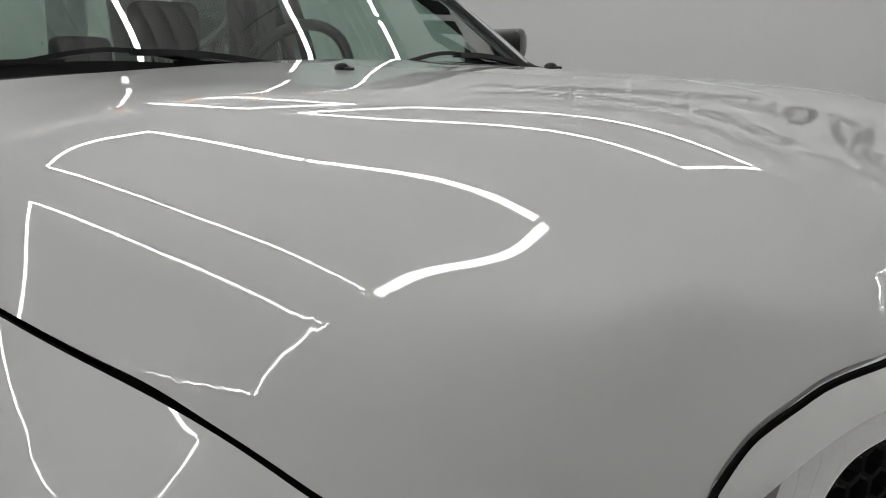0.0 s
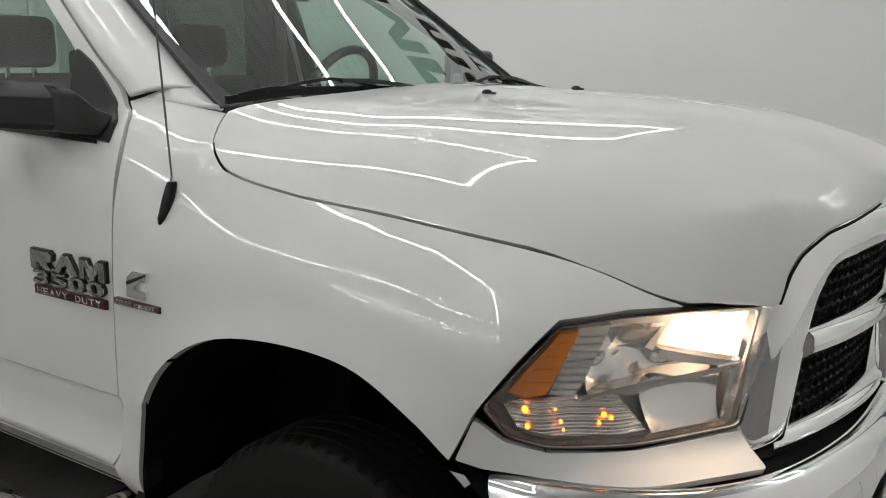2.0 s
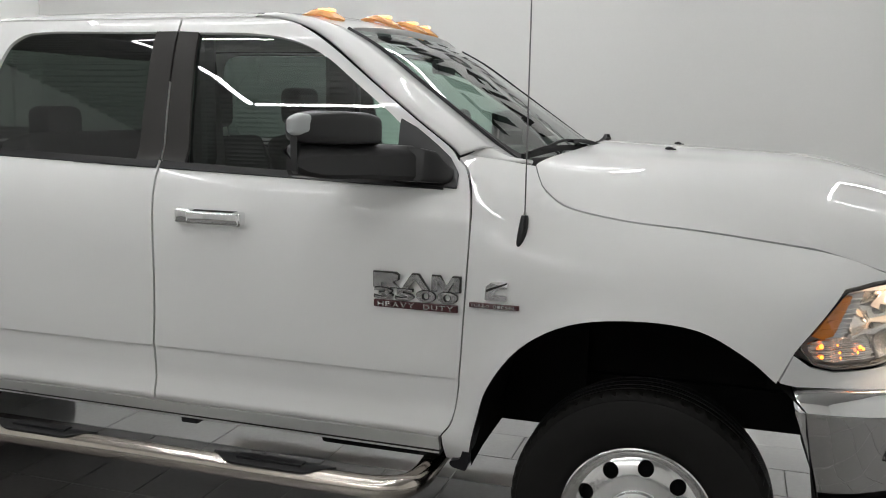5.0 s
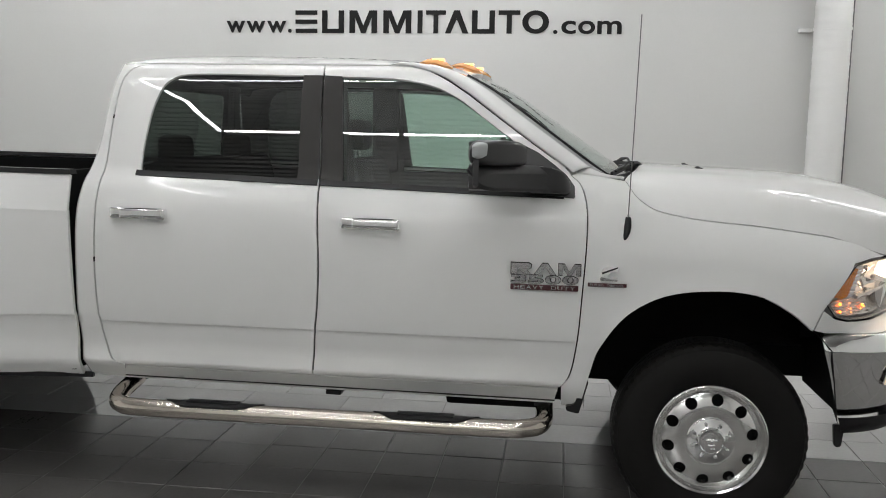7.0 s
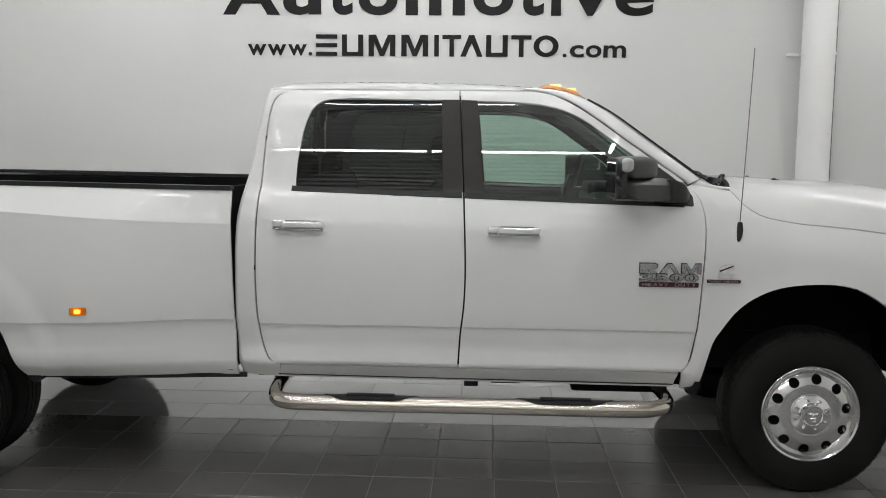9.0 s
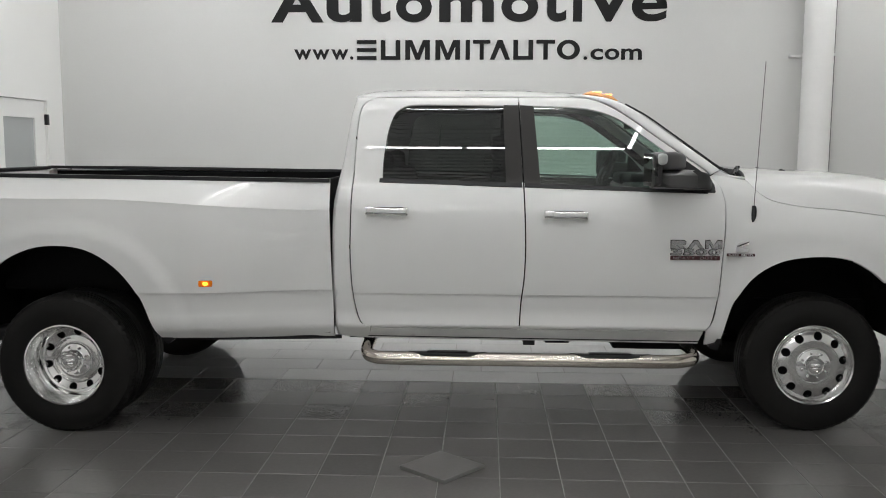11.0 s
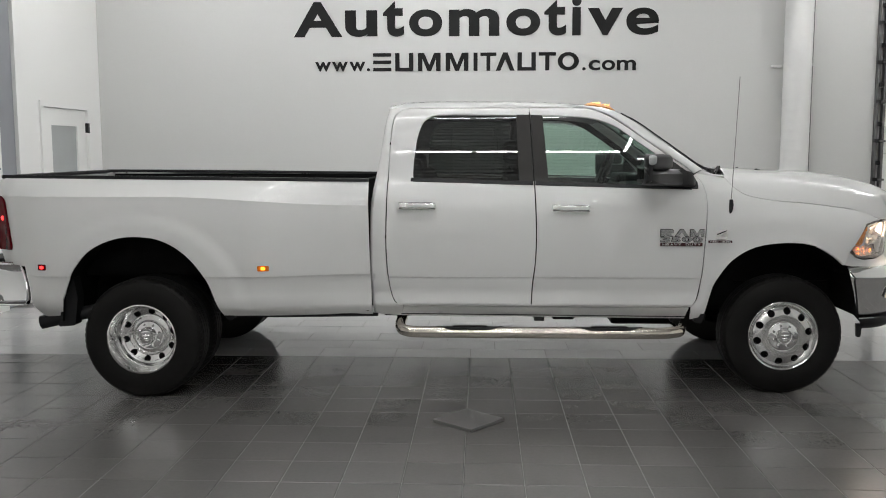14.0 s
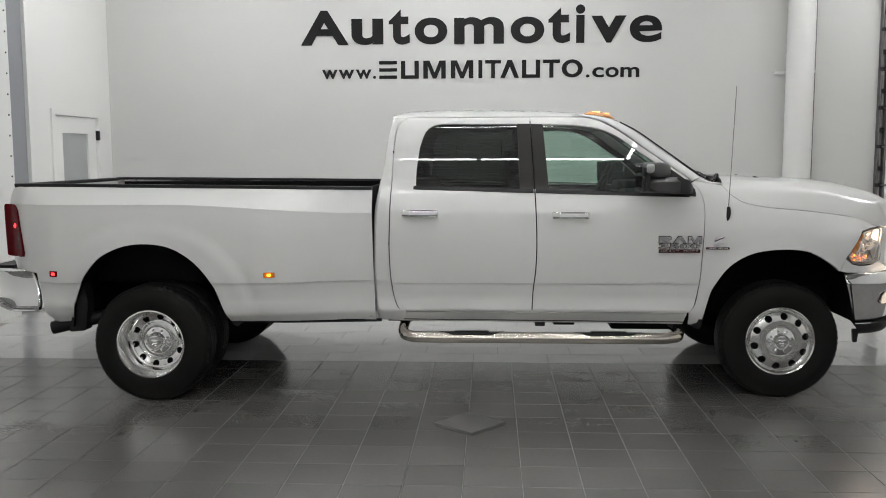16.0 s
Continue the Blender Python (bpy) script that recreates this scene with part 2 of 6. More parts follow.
def inside(px, py, loop):
    x, y = np.array([a[0] for a in loop]), np.array([a[1] for a in loop])
    x2, y2 = np.roll(x, -1), np.roll(y, -1)
    px, py = px[:, None], py[:, None]
    hit = ((y > py) != (y2 > py)) & (px < (x2 - x) * (py - y) / (y2 - y + 1e-12) + x)
    return hit.sum(1) % 2 == 1


def sheet(name, outer, surf, m, parent, holes=(), step=0.045, depth=0.016, mirror=False, out=(0, -1, 0.2), label="", edge_step=0.0, rows=(), eps=0.0015):
    """A panel: the region of a surface surf(u, v) inside an outline, with folded edges. mirror: the twin on the other side."""
    from mathutils.geometry import delaunay_2d_cdt
    loops = [dense(l, edge_step or step) for l in (outer, *holes)]
    pts, edges = [], []
    for l in loops:
        k = len(pts)
        pts += l
        edges += [(k + i, k + (i + 1) % len(l)) for i in range(len(l))]
    bx, by = np.array(pts).T
    gx, gy = np.meshgrid(np.arange(bx.min() + step / 2, bx.max(), step), np.arange(by.min() + step / 2, by.max(), step))
    gx, gy = gx.ravel(), gy.ravel()
    keep = inside(gx, gy, loops[0])
    for l in loops[1:]:
        keep &= ~inside(gx, gy, l)
    gx, gy = gx[keep], gy[keep]
    if len(gx):
        far = np.sqrt(((gx[:, None] - bx) ** 2 + (gy[:, None] - by) ** 2).min(1)) > 0.45 * step
        gx, gy = gx[far], gy[far]
    if rows:
        rx = np.array([(a, r) for r in rows for a in np.arange(bx.min(), bx.max(), step * 0.4)])
        good = inside(rx[:, 0], rx[:, 1], loops[0])
        for l in loops[1:]:
            good &= ~inside(rx[:, 0], rx[:, 1], l)
        rx = rx[good]
        rx = rx[np.sqrt(((rx[:, :1] - bx) ** 2 + (rx[:, 1:] - by) ** 2).min(1)) > 0.006]
        off = np.abs(gy[:, None] - np.array(rows)).min(1) > 0.012
        gx, gy = np.r_[gx[off], rx[:, 0]], np.r_[gy[off], rx[:, 1]]
    allp = [Vector(p) for p in pts] + [Vector((a, b)) for a, b in zip(gx, gy)]
    v2, _, f2, *_ = delaunay_2d_cdt(allp, edges, [], 0, 1e-6)
    cen = np.array([[sum(v2[i].x for i in f) / 3, sum(v2[i].y for i in f) / 3] for f in f2])
    ok = inside(cen[:, 0], cen[:, 1], loops[0])
    for l in loops[1:]:
        ok &= ~inside(cen[:, 0], cen[:, 1], l)
    out = Vector(out)

    def at(u, v):
        return Vector(surf(u, v))

    def normal(u, v):
        e = eps
        n = (at(u + e, v) - at(u - e, v)).cross(at(u, v + e) - at(u, v - e)).normalized()
        return n if n.dot(out) >= 0 else -n

    P = [at(p.x, p.y) for p in v2]
    N = [normal(p.x, p.y) for p in v2]
    flip = Vector((1, -1, 1)) if mirror else Vector((1, 1, 1))
    verts, faces, norms = [p * flip for p in P], [], []
    for f, good in zip(f2, ok):
        if not good:
            continue
        a, b, c = (P[i] for i in f)
        f = list(f)
        if ((b - a).cross(c - a).dot(N[f[0]]) < 0) != mirror:
            f.reverse()
        faces.append(f)
        norms += [N[i] * flip for i in f]
    if depth:
        for n, l in enumerate(loops):
            k = len(verts)
            A = [at(*p) for p in l]
            B = [a - normal(*p) * depth for a, p in zip(A, l)]
            verts += [a * flip for a in A] + [b * flip for b in B]
            mid = (sum((Vector(a) for a in A), Vector())) / len(A)
            for i in range(len(l)):
                j = (i + 1) % len(l)
                f = [k + i, k + j, k + len(l) + j, k + len(l) + i]
                w = (A[j] - A[i]).cross(B[i] - A[i])
                if w.length < 1e-12:
                    w = Vector((0, 0, 1))
                w.normalize()
                want = (A[i] + A[j]) / 2 - mid
                if n:
                    want = -want
                if w.dot(want) < 0:
                    w = -w
                fn = (verts[f[1]] - verts[f[0]]).cross(verts[f[3]] - verts[f[0]])
                if fn.dot(w * flip) < 0:
                    f.reverse()
                faces.append(f)
                norms += [w * flip] * 4
    return obj(name, verts, faces, m, parent, label, True, norms)


def loft(name, curves, m, parent, label="", mirror=False, out=(0, -1, 0.4), depth=0.0, closed=False):
    """A skin over curves of equal length."""
    s = -1 if mirror else 1
    C = [[Vector((p[0], p[1] * s, p[2])) for p in c] for c in curves]
    n, k = len(C), len(C[0])
    verts = [p for c in C for p in c]
    faces = []
    o = Vector((out[0], out[1] * s, out[2]))
    for i in range(n - 1):
        for j in range(k if closed else k - 1):
            q = (j + 1) % k
            faces.append([i * k + j, i * k + q, (i + 1) * k + q, (i + 1) * k + j])
    if not closed and faces:
        tot = Vector()
        for f in faces:
            tot += (verts[f[1]] - verts[f[0]]).cross(verts[f[3]] - verts[f[0]])
        if tot.dot(o) < 0:
            faces = [f[::-1] for f in faces]
    ob = obj(name, verts, faces, m, parent, label)
    if depth:
        md = ob.modifiers.new("thickness", "SOLIDIFY")
        md.thickness, md.offset = depth, -1
    return ob


def sweep(name, path, prof, m, parent, label="", up=(0, 0, 1), closed=False, cap=True, taper=None, smooth=True):
    """A profile (side, up) carried along a path."""
    P = [Vector(p) for p in path]
    n, k = len(P), len(prof)
    verts, faces = [], []
    for i, p in enumerate(P):
        a, b = P[i - 1] if (i or closed) else p, P[(i + 1) % n] if (i < n - 1 or closed) else p
        t = (b - a).normalized()
        side = t.cross(Vector(up)).normalized()
        u = side.cross(t)
        s = taper(i / (n - 1)) if taper else 1
        verts += [p + side * q[0] * s + u * q[1] * s for q in prof]
    for i in range(n if closed else n - 1):
        for j in range(k):
            q, r = (j + 1) % k, (i + 1) % n
            faces.append([i * k + j, r * k + j, r * k + q, i * k + q])
    if cap and not closed:
        faces += [list(range(k)), list(range((n - 1) * k, n * k))[::-1]]
    bm = bmesh.new()
    vs = [bm.verts.new(v) for v in verts]
    for f in faces:
        bm.faces.new([vs[i] for i in f])
    return part(name, bm, m, parent, label, smooth, 50)


def ring(r, n=12, sx=1.0, sz=1.0):
    return [(sx * r * math.cos(2 * math.pi * i / n), sz * r * math.sin(2 * math.pi * i / n)) for i in range(n)]


def lathe(name, prof, m, parent, seg=64, y_axis=True, label="", angle=35, side=-1, notch=None):
    """Turns (radius, height) round the wheel's axle; height counts outwards."""
    verts, faces = [], []
    k = len(prof)
    for i in range(seg):
        a = 2 * math.pi * i / seg
        for j, (r, h) in enumerate(prof):
            if notch:
                r, h = notch(i, j, r, h)
            verts.append((r * math.cos(a), side * h, r * math.sin(a)))
    for i in range(seg):
        for j in range(k - 1):
            q = (i + 1) % seg
            faces.append([i * k + j, q * k + j, q * k + j + 1, i * k + j + 1])
    bm = bmesh.new()
    vs = [bm.verts.new(v) for v in verts]
    for f in faces:
        bm.faces.new([vs[i] for i in f])
    bmesh.ops.remove_doubles(bm, verts=bm.verts, dist=1e-5)
    return part(name, bm, m, parent, label, True, angle)


def empty(name, label, category, at=(0, 0, 0), group="", kind=""):
    e = new(name)
    e.location = at
    return tagged(e, label, category, group, kind)


# ---- room ----
WALL_Y, LEFT_X, RIGHT_X, FRONT_Y, CEIL_Z = 4.46, -6.94, 3.6, -8.8, 5.0


def slab(name, x0, x1, y0, y1, z0, z1, m, label, category):
    ob = part(name, box_bm(x0, x1, y0, y1, z0, z1), m, None)
    return tagged(ob, label, category, kind="structure")


slab("wall_north", LEFT_X - 0.2, RIGHT_X + 0.2, WALL_Y, WALL_Y + 0.2, 0, CEIL_Z, M_WALL, "plain pale grey painted studio wall behind the truck", "wall")
slab("wall_south", LEFT_X - 2.4, RIGHT_X + 0.2, FRONT_Y - 0.2, FRONT_Y, 0, CEIL_Z, M_WALLW, "plain white painted wall facing the truck", "wall")
slab("wall_east", RIGHT_X, RIGHT_X + 0.2, FRONT_Y, WALL_Y, 0, CEIL_Z, M_WALLW, "plain white painted end wall", "wall")
# the west wall has a door and ends at a recessed opening
slab("wall_west_a", LEFT_X - 0.2, LEFT_X, 4.105, WALL_Y, 0, CEIL_Z, M_WALLW, "white painted side wall beside the door", "wall")
slab("wall_west_b", LEFT_X - 0.2, LEFT_X, 2.845, 4.105, 2.20, CEIL_Z, M_WALLW, "white painted side wall over the door", "wall")
slab("wall_west_c", LEFT_X - 0.2, LEFT_X, 2.38, 2.845, 0, CEIL_Z, M_WALLW, "white painted side wall beside the grey jamb", "wall")
slab("wall_west_d", LEFT_X - 0.2, LEFT_X - 0.04, 2.02, 2.38, 0, CEIL_Z, M_JAMB, "blue-grey painted door jamb strip", "wall")
slab("wall_west_e", LEFT_X - 0.2, LEFT_X, FRONT_Y, 2.02, 0, CEIL_Z, M_WALLW, "white panelled side wall with a screwed trim strip", "wall")


def ceiling():
    bm = box_bm(LEFT_X - 0.2, RIGHT_X + 0.2, FRONT_Y - 0.2, WALL_Y + 0.2, CEIL_Z, CEIL_Z + 0.1)
    y = FRONT_Y + 0.05
    while y < WALL_Y - 0.1:
        box_bm(LEFT_X, RIGHT_X, y, y + 0.075, CEIL_Z - 0.05, CEIL_Z, bm=bm)
        y += 0.19
    tagged(part("ceiling", bm, M_CEIL, None), "grey ribbed metal roof deck", "ceiling", kind="structure")


ceiling()


def screws():
    bm = bmesh.new()
    for k in range(22):
        bmesh.ops.create_cone(bm, cap_ends=True, segments=8, radius1=0.012, radius2=0.006, depth=0.01,
                              matrix=Matrix.Translation((LEFT_X + 0.004, 1.97, 0.2 + 0.21 * k)) @ Matrix.Rotation(radians(90), 4, "Y"))
    tagged(part("trim_screw", bm, M_TRACK, None), "row of small dark screw heads in the white trim", "screws", kind="stuff")


screws()


def wall_door():
    d = empty("door_1", "white painted door with a tall narrow grey pane, closed", "door", (LEFT_X, 3.475, 0), kind="structure")
    bm = box_bm(-0.12, 0.022, -0.629, -0.56, 0, 2.199)
    box_bm(-0.12, 0.022, 0.56, 0.629, 0, 2.199, bm=bm)
    box_bm(-0.12, 0.022, -0.56, 0.56, 2.135, 2.199, bm=bm)
    part("door_frame", bm, M_WALLW, d)
    sheet("door_leaf", rounded([(-0.555, 0.01), (0.555, 0.01), (0.555, 2.128), (-0.555, 2.128)], 0.004), lambda u, v: (-0.01, u, v), M_WALLW, d,
          holes=[rounded([(-0.335, 0.5), (0.325, 0.5), (0.325, 1.935), (-0.335, 1.935)], 0.01)], step=0.2, depth=0.045, out=(1, 0, 0))
    part("pane", box_bm(-0.04, -0.03, -0.335, 0.325, 0.5, 1.935), M_DOORGL, d)
    part("hinge", box_bm(-0.01, 0.03, 0.545, 0.59, 1.86, 1.98, 0.004), M_BLACK, d, "dark metal hinge")
    part("door_handle", box_bm(-0.01, 0.05, -0.52, -0.42, 1.0, 1.03, 0.008), M_TRACK, d)
    return d


wall_door()


def wall_duct():
    d = empty("wall_duct", "white painted round spiral duct strapped to the wall", "duct", (1.778, WALL_Y - 0.18, 0))
    path = [(0, 0, z) for z in np.arange(0, CEIL_Z, 0.02)]
    verts, faces, n = [], [], 32
    for i, p in enumerate(path):
        for j in range(n):
            a = 2 * math.pi * j / n
            lift = 0.004 if ((p[2] + 0.02 * j / n * 4) % 0.12) < 0.03 else 0
            verts.append(((0.163 + lift) * math.cos(a), (0.163 + lift) * math.sin(a), p[2]))
    for i in range(len(path) - 1):
        for j in range(n):
            q = (j + 1) % n
            faces.append([i * n + j, i * n + q, (i + 1) * n + q, (i + 1) * n + j])
    obj("duct_tube", verts, faces, M_PIPE, d)
    for z in (0.9, 2.66, 4.4):
        s = sweep("strap", [(0.169 * math.cos(a), 0.169 * math.sin(a), z) for a in np.linspace(0, 2 * math.pi, 33)[:-1]], [(-0.003, -0.012), (0.003, -0.012), (0.003, 0.012), (-0.003, 0.012)], M_PIPE, d, closed=True)
        part("bracket", box_bm(-0.27, -0.155, 0.10, 0.175, z - 0.015, z + 0.015, 0.004), M_PIPE, s)
    part("conduit", box_bm(0.168, 0.176, -0.02, 0.0, 0, CEIL_Z), M_TRACK, d, "thin dark cable beside the duct")


wall_duct()


def door_track():
    d = empty("door_track", "grey steel overhead-door track with dark brackets", "door track", (2.785, WALL_Y, 0))
    part("rail", box_bm(0.0, 0.030, -0.075, 0.0, 0, CEIL_Z, 0.003), M_TRACK, d)
    part("rail", box_bm(0.072, 0.100, -0.095, -0.02, 0, CEIL_Z, 0.003), M_TRACK, d)
    for k in range(10):
        z = 0.30 + 0.475 * k
        part("bracket", box_bm(-0.012, 0.086, -0.10, -0.065, z, z + 0.045, 0.005), M_BLACK, d)
        part("bracket", box_bm(0.018, 0.070, -0.10, -0.06, z + 0.20, z + 0.255, 0.008), M_BLACK, d)
        part("roller", box_bm(0.040, 0.115, -0.125, -0.095, z + 0.008, z + 0.034, 0.008), M_TRACK, d)


door_track()


def overhead_door():
    d = empty("overhead_door", "white painted sectional overhead door, closed", "overhead door", (2.90, WALL_Y, 0), kind="structure")
    for k in range(9):
        part("door_panel", box_bm(0.0, RIGHT_X - 2.903, -0.045, -0.001, 0.005 + 0.53 * k, 0.525 + 0.53 * k, 0.006), M_WALLW, d)


overhead_door()


# ---- lettering ----
def glyph(ch, x0, x1, z0, z1, heavy=0.0):
    """The mesh of one letter fitted into a box of the x-z plane, facing -y."""
    cu = bpy.data.curves.new("tmp", "FONT")
    cu.body, cu.offset, cu.extrude = ch, heavy, 0.02
    tmp = new("tmp", cu)
    me = bpy.data.meshes.new_from_object(tmp.evaluated_get(bpy.context.evaluated_depsgraph_get()))
    bpy.data.objects.remove(tmp)
    co = np.array([v.co[:] for v in me.vertices])
    lo, hi = co.min(0), co.max(0)
    for v in me.vertices:
        u, w = (v.co.x - lo[0]) / (hi[0] - lo[0]), (v.co.y - lo[1]) / (hi[1] - lo[1])
        v.co = (x0 + u * (x1 - x0), v.co.z / 0.02 * 0.006, z0 + w * (z1 - z0))
    return me


def letter(ch, x0, x1, z0, z1, y, m, parent, heavy=0.0, name="letter"):
    me = glyph(ch, x0, x1, z0, z1, heavy)
    me.materials.clear()
    me.materials.append(m)
    ob = new(name, me)
    ob.location = (0, y, 0)
    ob.parent = parent
    return ob


def bars(x0, x1, z0, z1, y, m, parent, kind):
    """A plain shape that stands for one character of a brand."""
    w, t = x1 - x0, (x1 - x0) * 0.24
    h = (z1 - z0) * 0.19
    bm = bmesh.new()
    if kind == 0:
        box_bm(x0, x0 + t, y - 0.006, y + 0.004, z0, z1, bm=bm)
        box_bm(x1 - t, x1, y - 0.006, y + 0.004, z0, z1, bm=bm)
        box_bm(x0 + t, x1 - t, y - 0.006, y + 0.004, z0, z0 + h, bm=bm)
    elif kind == 1:
        box_bm(x0, x1, y - 0.006, y + 0.004, z1 - h, z1, bm=bm)
        box_bm(x0 + w * 0.38, x1 - w * 0.38, y - 0.006, y + 0.004, z0, z1 - h, bm=bm)
    elif kind == 2:
        box_bm(x0, x1, y - 0.006, y + 0.004, z0, z1, bm=bm)
    elif kind in (4, 5, 6, 7):
        # a wedge, a notched block, a ring and a stepped block
        wedge = [(0, 0), (0.24, 0), (0.5, 0.62), (0.76, 0), (1, 0), (0.62, 1), (0.38, 1)]
        comb = [(0, 0), (0.2, 0), (0.2, 0.68), (0.42, 0), (0.58, 0), (0.8, 0.68), (0.8, 0), (1, 0), (1, 1), (0.72, 1), (0.5, 0.34), (0.28, 1), (0, 1)]
        step = [(0, 0), (0.3, 0), (0.3, 0.34), (0.42, 0.34), (0.66, 0), (1, 0), (0.76, 0.38), (0.97, 0.5), (1, 0.85), (0.86, 1), (0, 1)]
        if kind == 6:
            n = 28
            ang = [2 * math.pi * i / n for i in range(n)]
            quads = [[(0.5 + r * math.cos(ang[j % n]), 0.5 + q * math.sin(ang[j % n])) for r, q, j in ((0.5, 0.5, i), (0.5, 0.5, i + 1), (0.27, 0.31, i + 1), (0.27, 0.31, i))] for i in range(n)]
        else:
            quads = [{4: wedge, 5: comb, 7: step}[kind]]
        for loop in quads:
            a = [bm.verts.new((x0 + u * w, y - 0.006, z0 + v * (z1 - z0))) for u, v in loop]
            b = [bm.verts.new((p.co.x, y + 0.004, p.co.z)) for p in a]
            bm.faces.new(a)
            for i in range(len(a)):
                j = (i + 1) % len(a)
                bm.faces.new((a[i], a[j], b[j], b[i]))
        bmesh.ops.remove_doubles(bm, verts=bm.verts, dist=1e-5)
    else:
        for k in range(3):
            zz = z0 + (z1 - z0 - h) * k / 2
            box_bm(x0, x1, y - 0.006, y + 0.004, zz, zz + h, bm=bm)
    return part("bar", bm, m, parent)


def wall_sign():
    y = WALL_Y - 0.007
    s = empty("wall_sign_word", "large black wall lettering reading Automotive", "wall lettering", (0, 0, 0))
    k = lambda u: -4.415 + (u - 533) * 0.007122
    spans = [("A", 533, 619, 0.43), ("u", 624, 681, 0.325), ("t", 691, 728, 0.437), ("o", 737, 795, 0.33), ("m", 807, 895, 0.33), ("o", 907, 966, 0.33),
             ("t", 973, 1011, 0.437), ("i", 1021, 1037, 0.47), ("v", 1048, 1109, 0.33), ("e", 1115, 1171, 0.33)]
    spans = [(ch, k(a), k(b), h) for ch, a, b, h in spans]
    for ch, a, b, h in spans:
        letter(ch, a, b, 3.055, 3.055 + h, y, M_INK, s, 0.018 if ch == "e" else 0.03)
    w = empty("wall_sign_line", "smaller black wall lettering line of a web address", "wall lettering", (0, 0, 0))
    for ch, a, b in (("w", 570, 598), ("w", 600, 628), ("w", 631, 659), (".", 662, 667)):
        letter(ch, k(a), k(b), 2.63, 2.63 + (0.118 if ch == "w" else 0.038), y, M_INK, w, 0.02)
    for kind, a, b in ((3, 673, 705), (0, 712, 744), (5, 752, 792), (5, 801, 841), (2, 850, 857), (1, 862, 890), (4, 889, 922), (0, 927, 959), (1, 964, 994), (6, 997, 1034)):
        bars(k(a), k(b), 2.628, 2.852, y, M_INK, w, kind)
    for ch, a, b in ((".", 1040, 1046), ("c", 1051, 1071), ("o", 1074, 1097), ("m", 1100, 1133)):
        letter(ch, k(a), k(b), 2.626, 2.626 + (0.127 if ch != "." else 0.038), y, M_INK, w, 0.02)
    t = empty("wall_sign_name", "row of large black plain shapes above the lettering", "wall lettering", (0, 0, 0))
    x = -4.3
    for kind, d in zip((3, 0, 5, 5, 2, 1), (0.7, 0.7, 0.85, 0.85, 0.18, 0.7)):
        bars(x, x + d, 3.75, 4.35, y, M_INK, t, kind)
        x += d + 0.08


wall_sign()


# ---- ceiling light strips ----
def strip(x0, y0, x1, y1, m, z=4.10, w=0.034):
    L = empty("light_strip", "slim white linear lamp hung under the ceiling, some added as fill", "ceiling light", ((x0 + x1) / 2, (y0 + y1) / 2, z), group="ceiling light strips")
    n = math.hypot(x1 - x0, y1 - y0)
    part("housing", box_bm(-n / 2, n / 2, -0.014, 0.014, -0.012, 0.012), M_PIPE, L)
    part("diffuser", box_bm(-n / 2 + 0.005, n / 2 - 0.005, -w / 2, w / 2, -w / 2, w / 2, w * 0.3, 2), m, L, "glowing white tube")
    for k in (-0.35, 0.35):
        part("hanger", box_bm(k * n - 0.004, k * n + 0.004, -0.004, 0.004, 0.012, CEIL_Z - z + 0.01), M_TRACK, L)
    L.rotation_euler = (0, 0, math.atan2(y1 - y0, x1 - x0))


# rectangles of lamps; the first and the last two are added fill light
for x0, y0, y1 in ((-3.87, -8.45, -7.20), (-3.87, -4.40, -2.12), (-3.87, -1.25, 0.62), (-3.87, 2.02, 3.18), (-6.30, 2.02, 3.18), (1.75, 2.02, 3.18)):
    m = M_STRIP if y0 < 1 else M_STRIP_DIM
    n = 2 if x0 == -3.87 else 1
    x1 = x0 + (3.46 if n == 2 else 1.75)
    run = (x1 - x0 - 0.04) / n
    for y in (y0, y1):
        for k in range(n):
            strip(x0 + 0.04 + k * run, y, x0 + k * run + run, y, m)
    for x in (x0, x1):
        strip(x, y0, x, y1, m)


# ---- pickup truck ----
truck = empty("pickup_truck", "white crew-cab dual-rear-wheel pickup truck with lit lamps parked on tiles", "pickup truck")

W_CAB = table((0.48, 0.53, 0.56, 0.585, 0.605, 0.64, 0.68, 0.72, 0.76, 0.785, 0.793, 0.95, 1.08, 1.16, 1.22, 1.27, 1.31, 1.35, 1.39, 1.43, 1.45, 1.58, 1.70, 1.82, 1.88, 1.93, 1.95),
              (0.885, 0.917, 0.942, 0.964, 0.976, 0.9695, 0.9645, 0.968, 0.9755, 0.978, 0.987, 0.994, 0.9955, 0.9940, 0.9900, 0.9845, 0.9770, 0.9635, 0.9448, 0.9180, 0.8995, 0.860, 0.822, 0.778, 0.748, 0.715, 0.695))
FZ = (0.45, 0.60, 0.785, 0.793, 0.95, 1.05, 1.12, 1.18, 1.24, 1.30, 1.36, 1.42, 1.49)
FX = (-0.60, -0.40, -0.20, 0.05, 0.32, 0.55, 0.70)
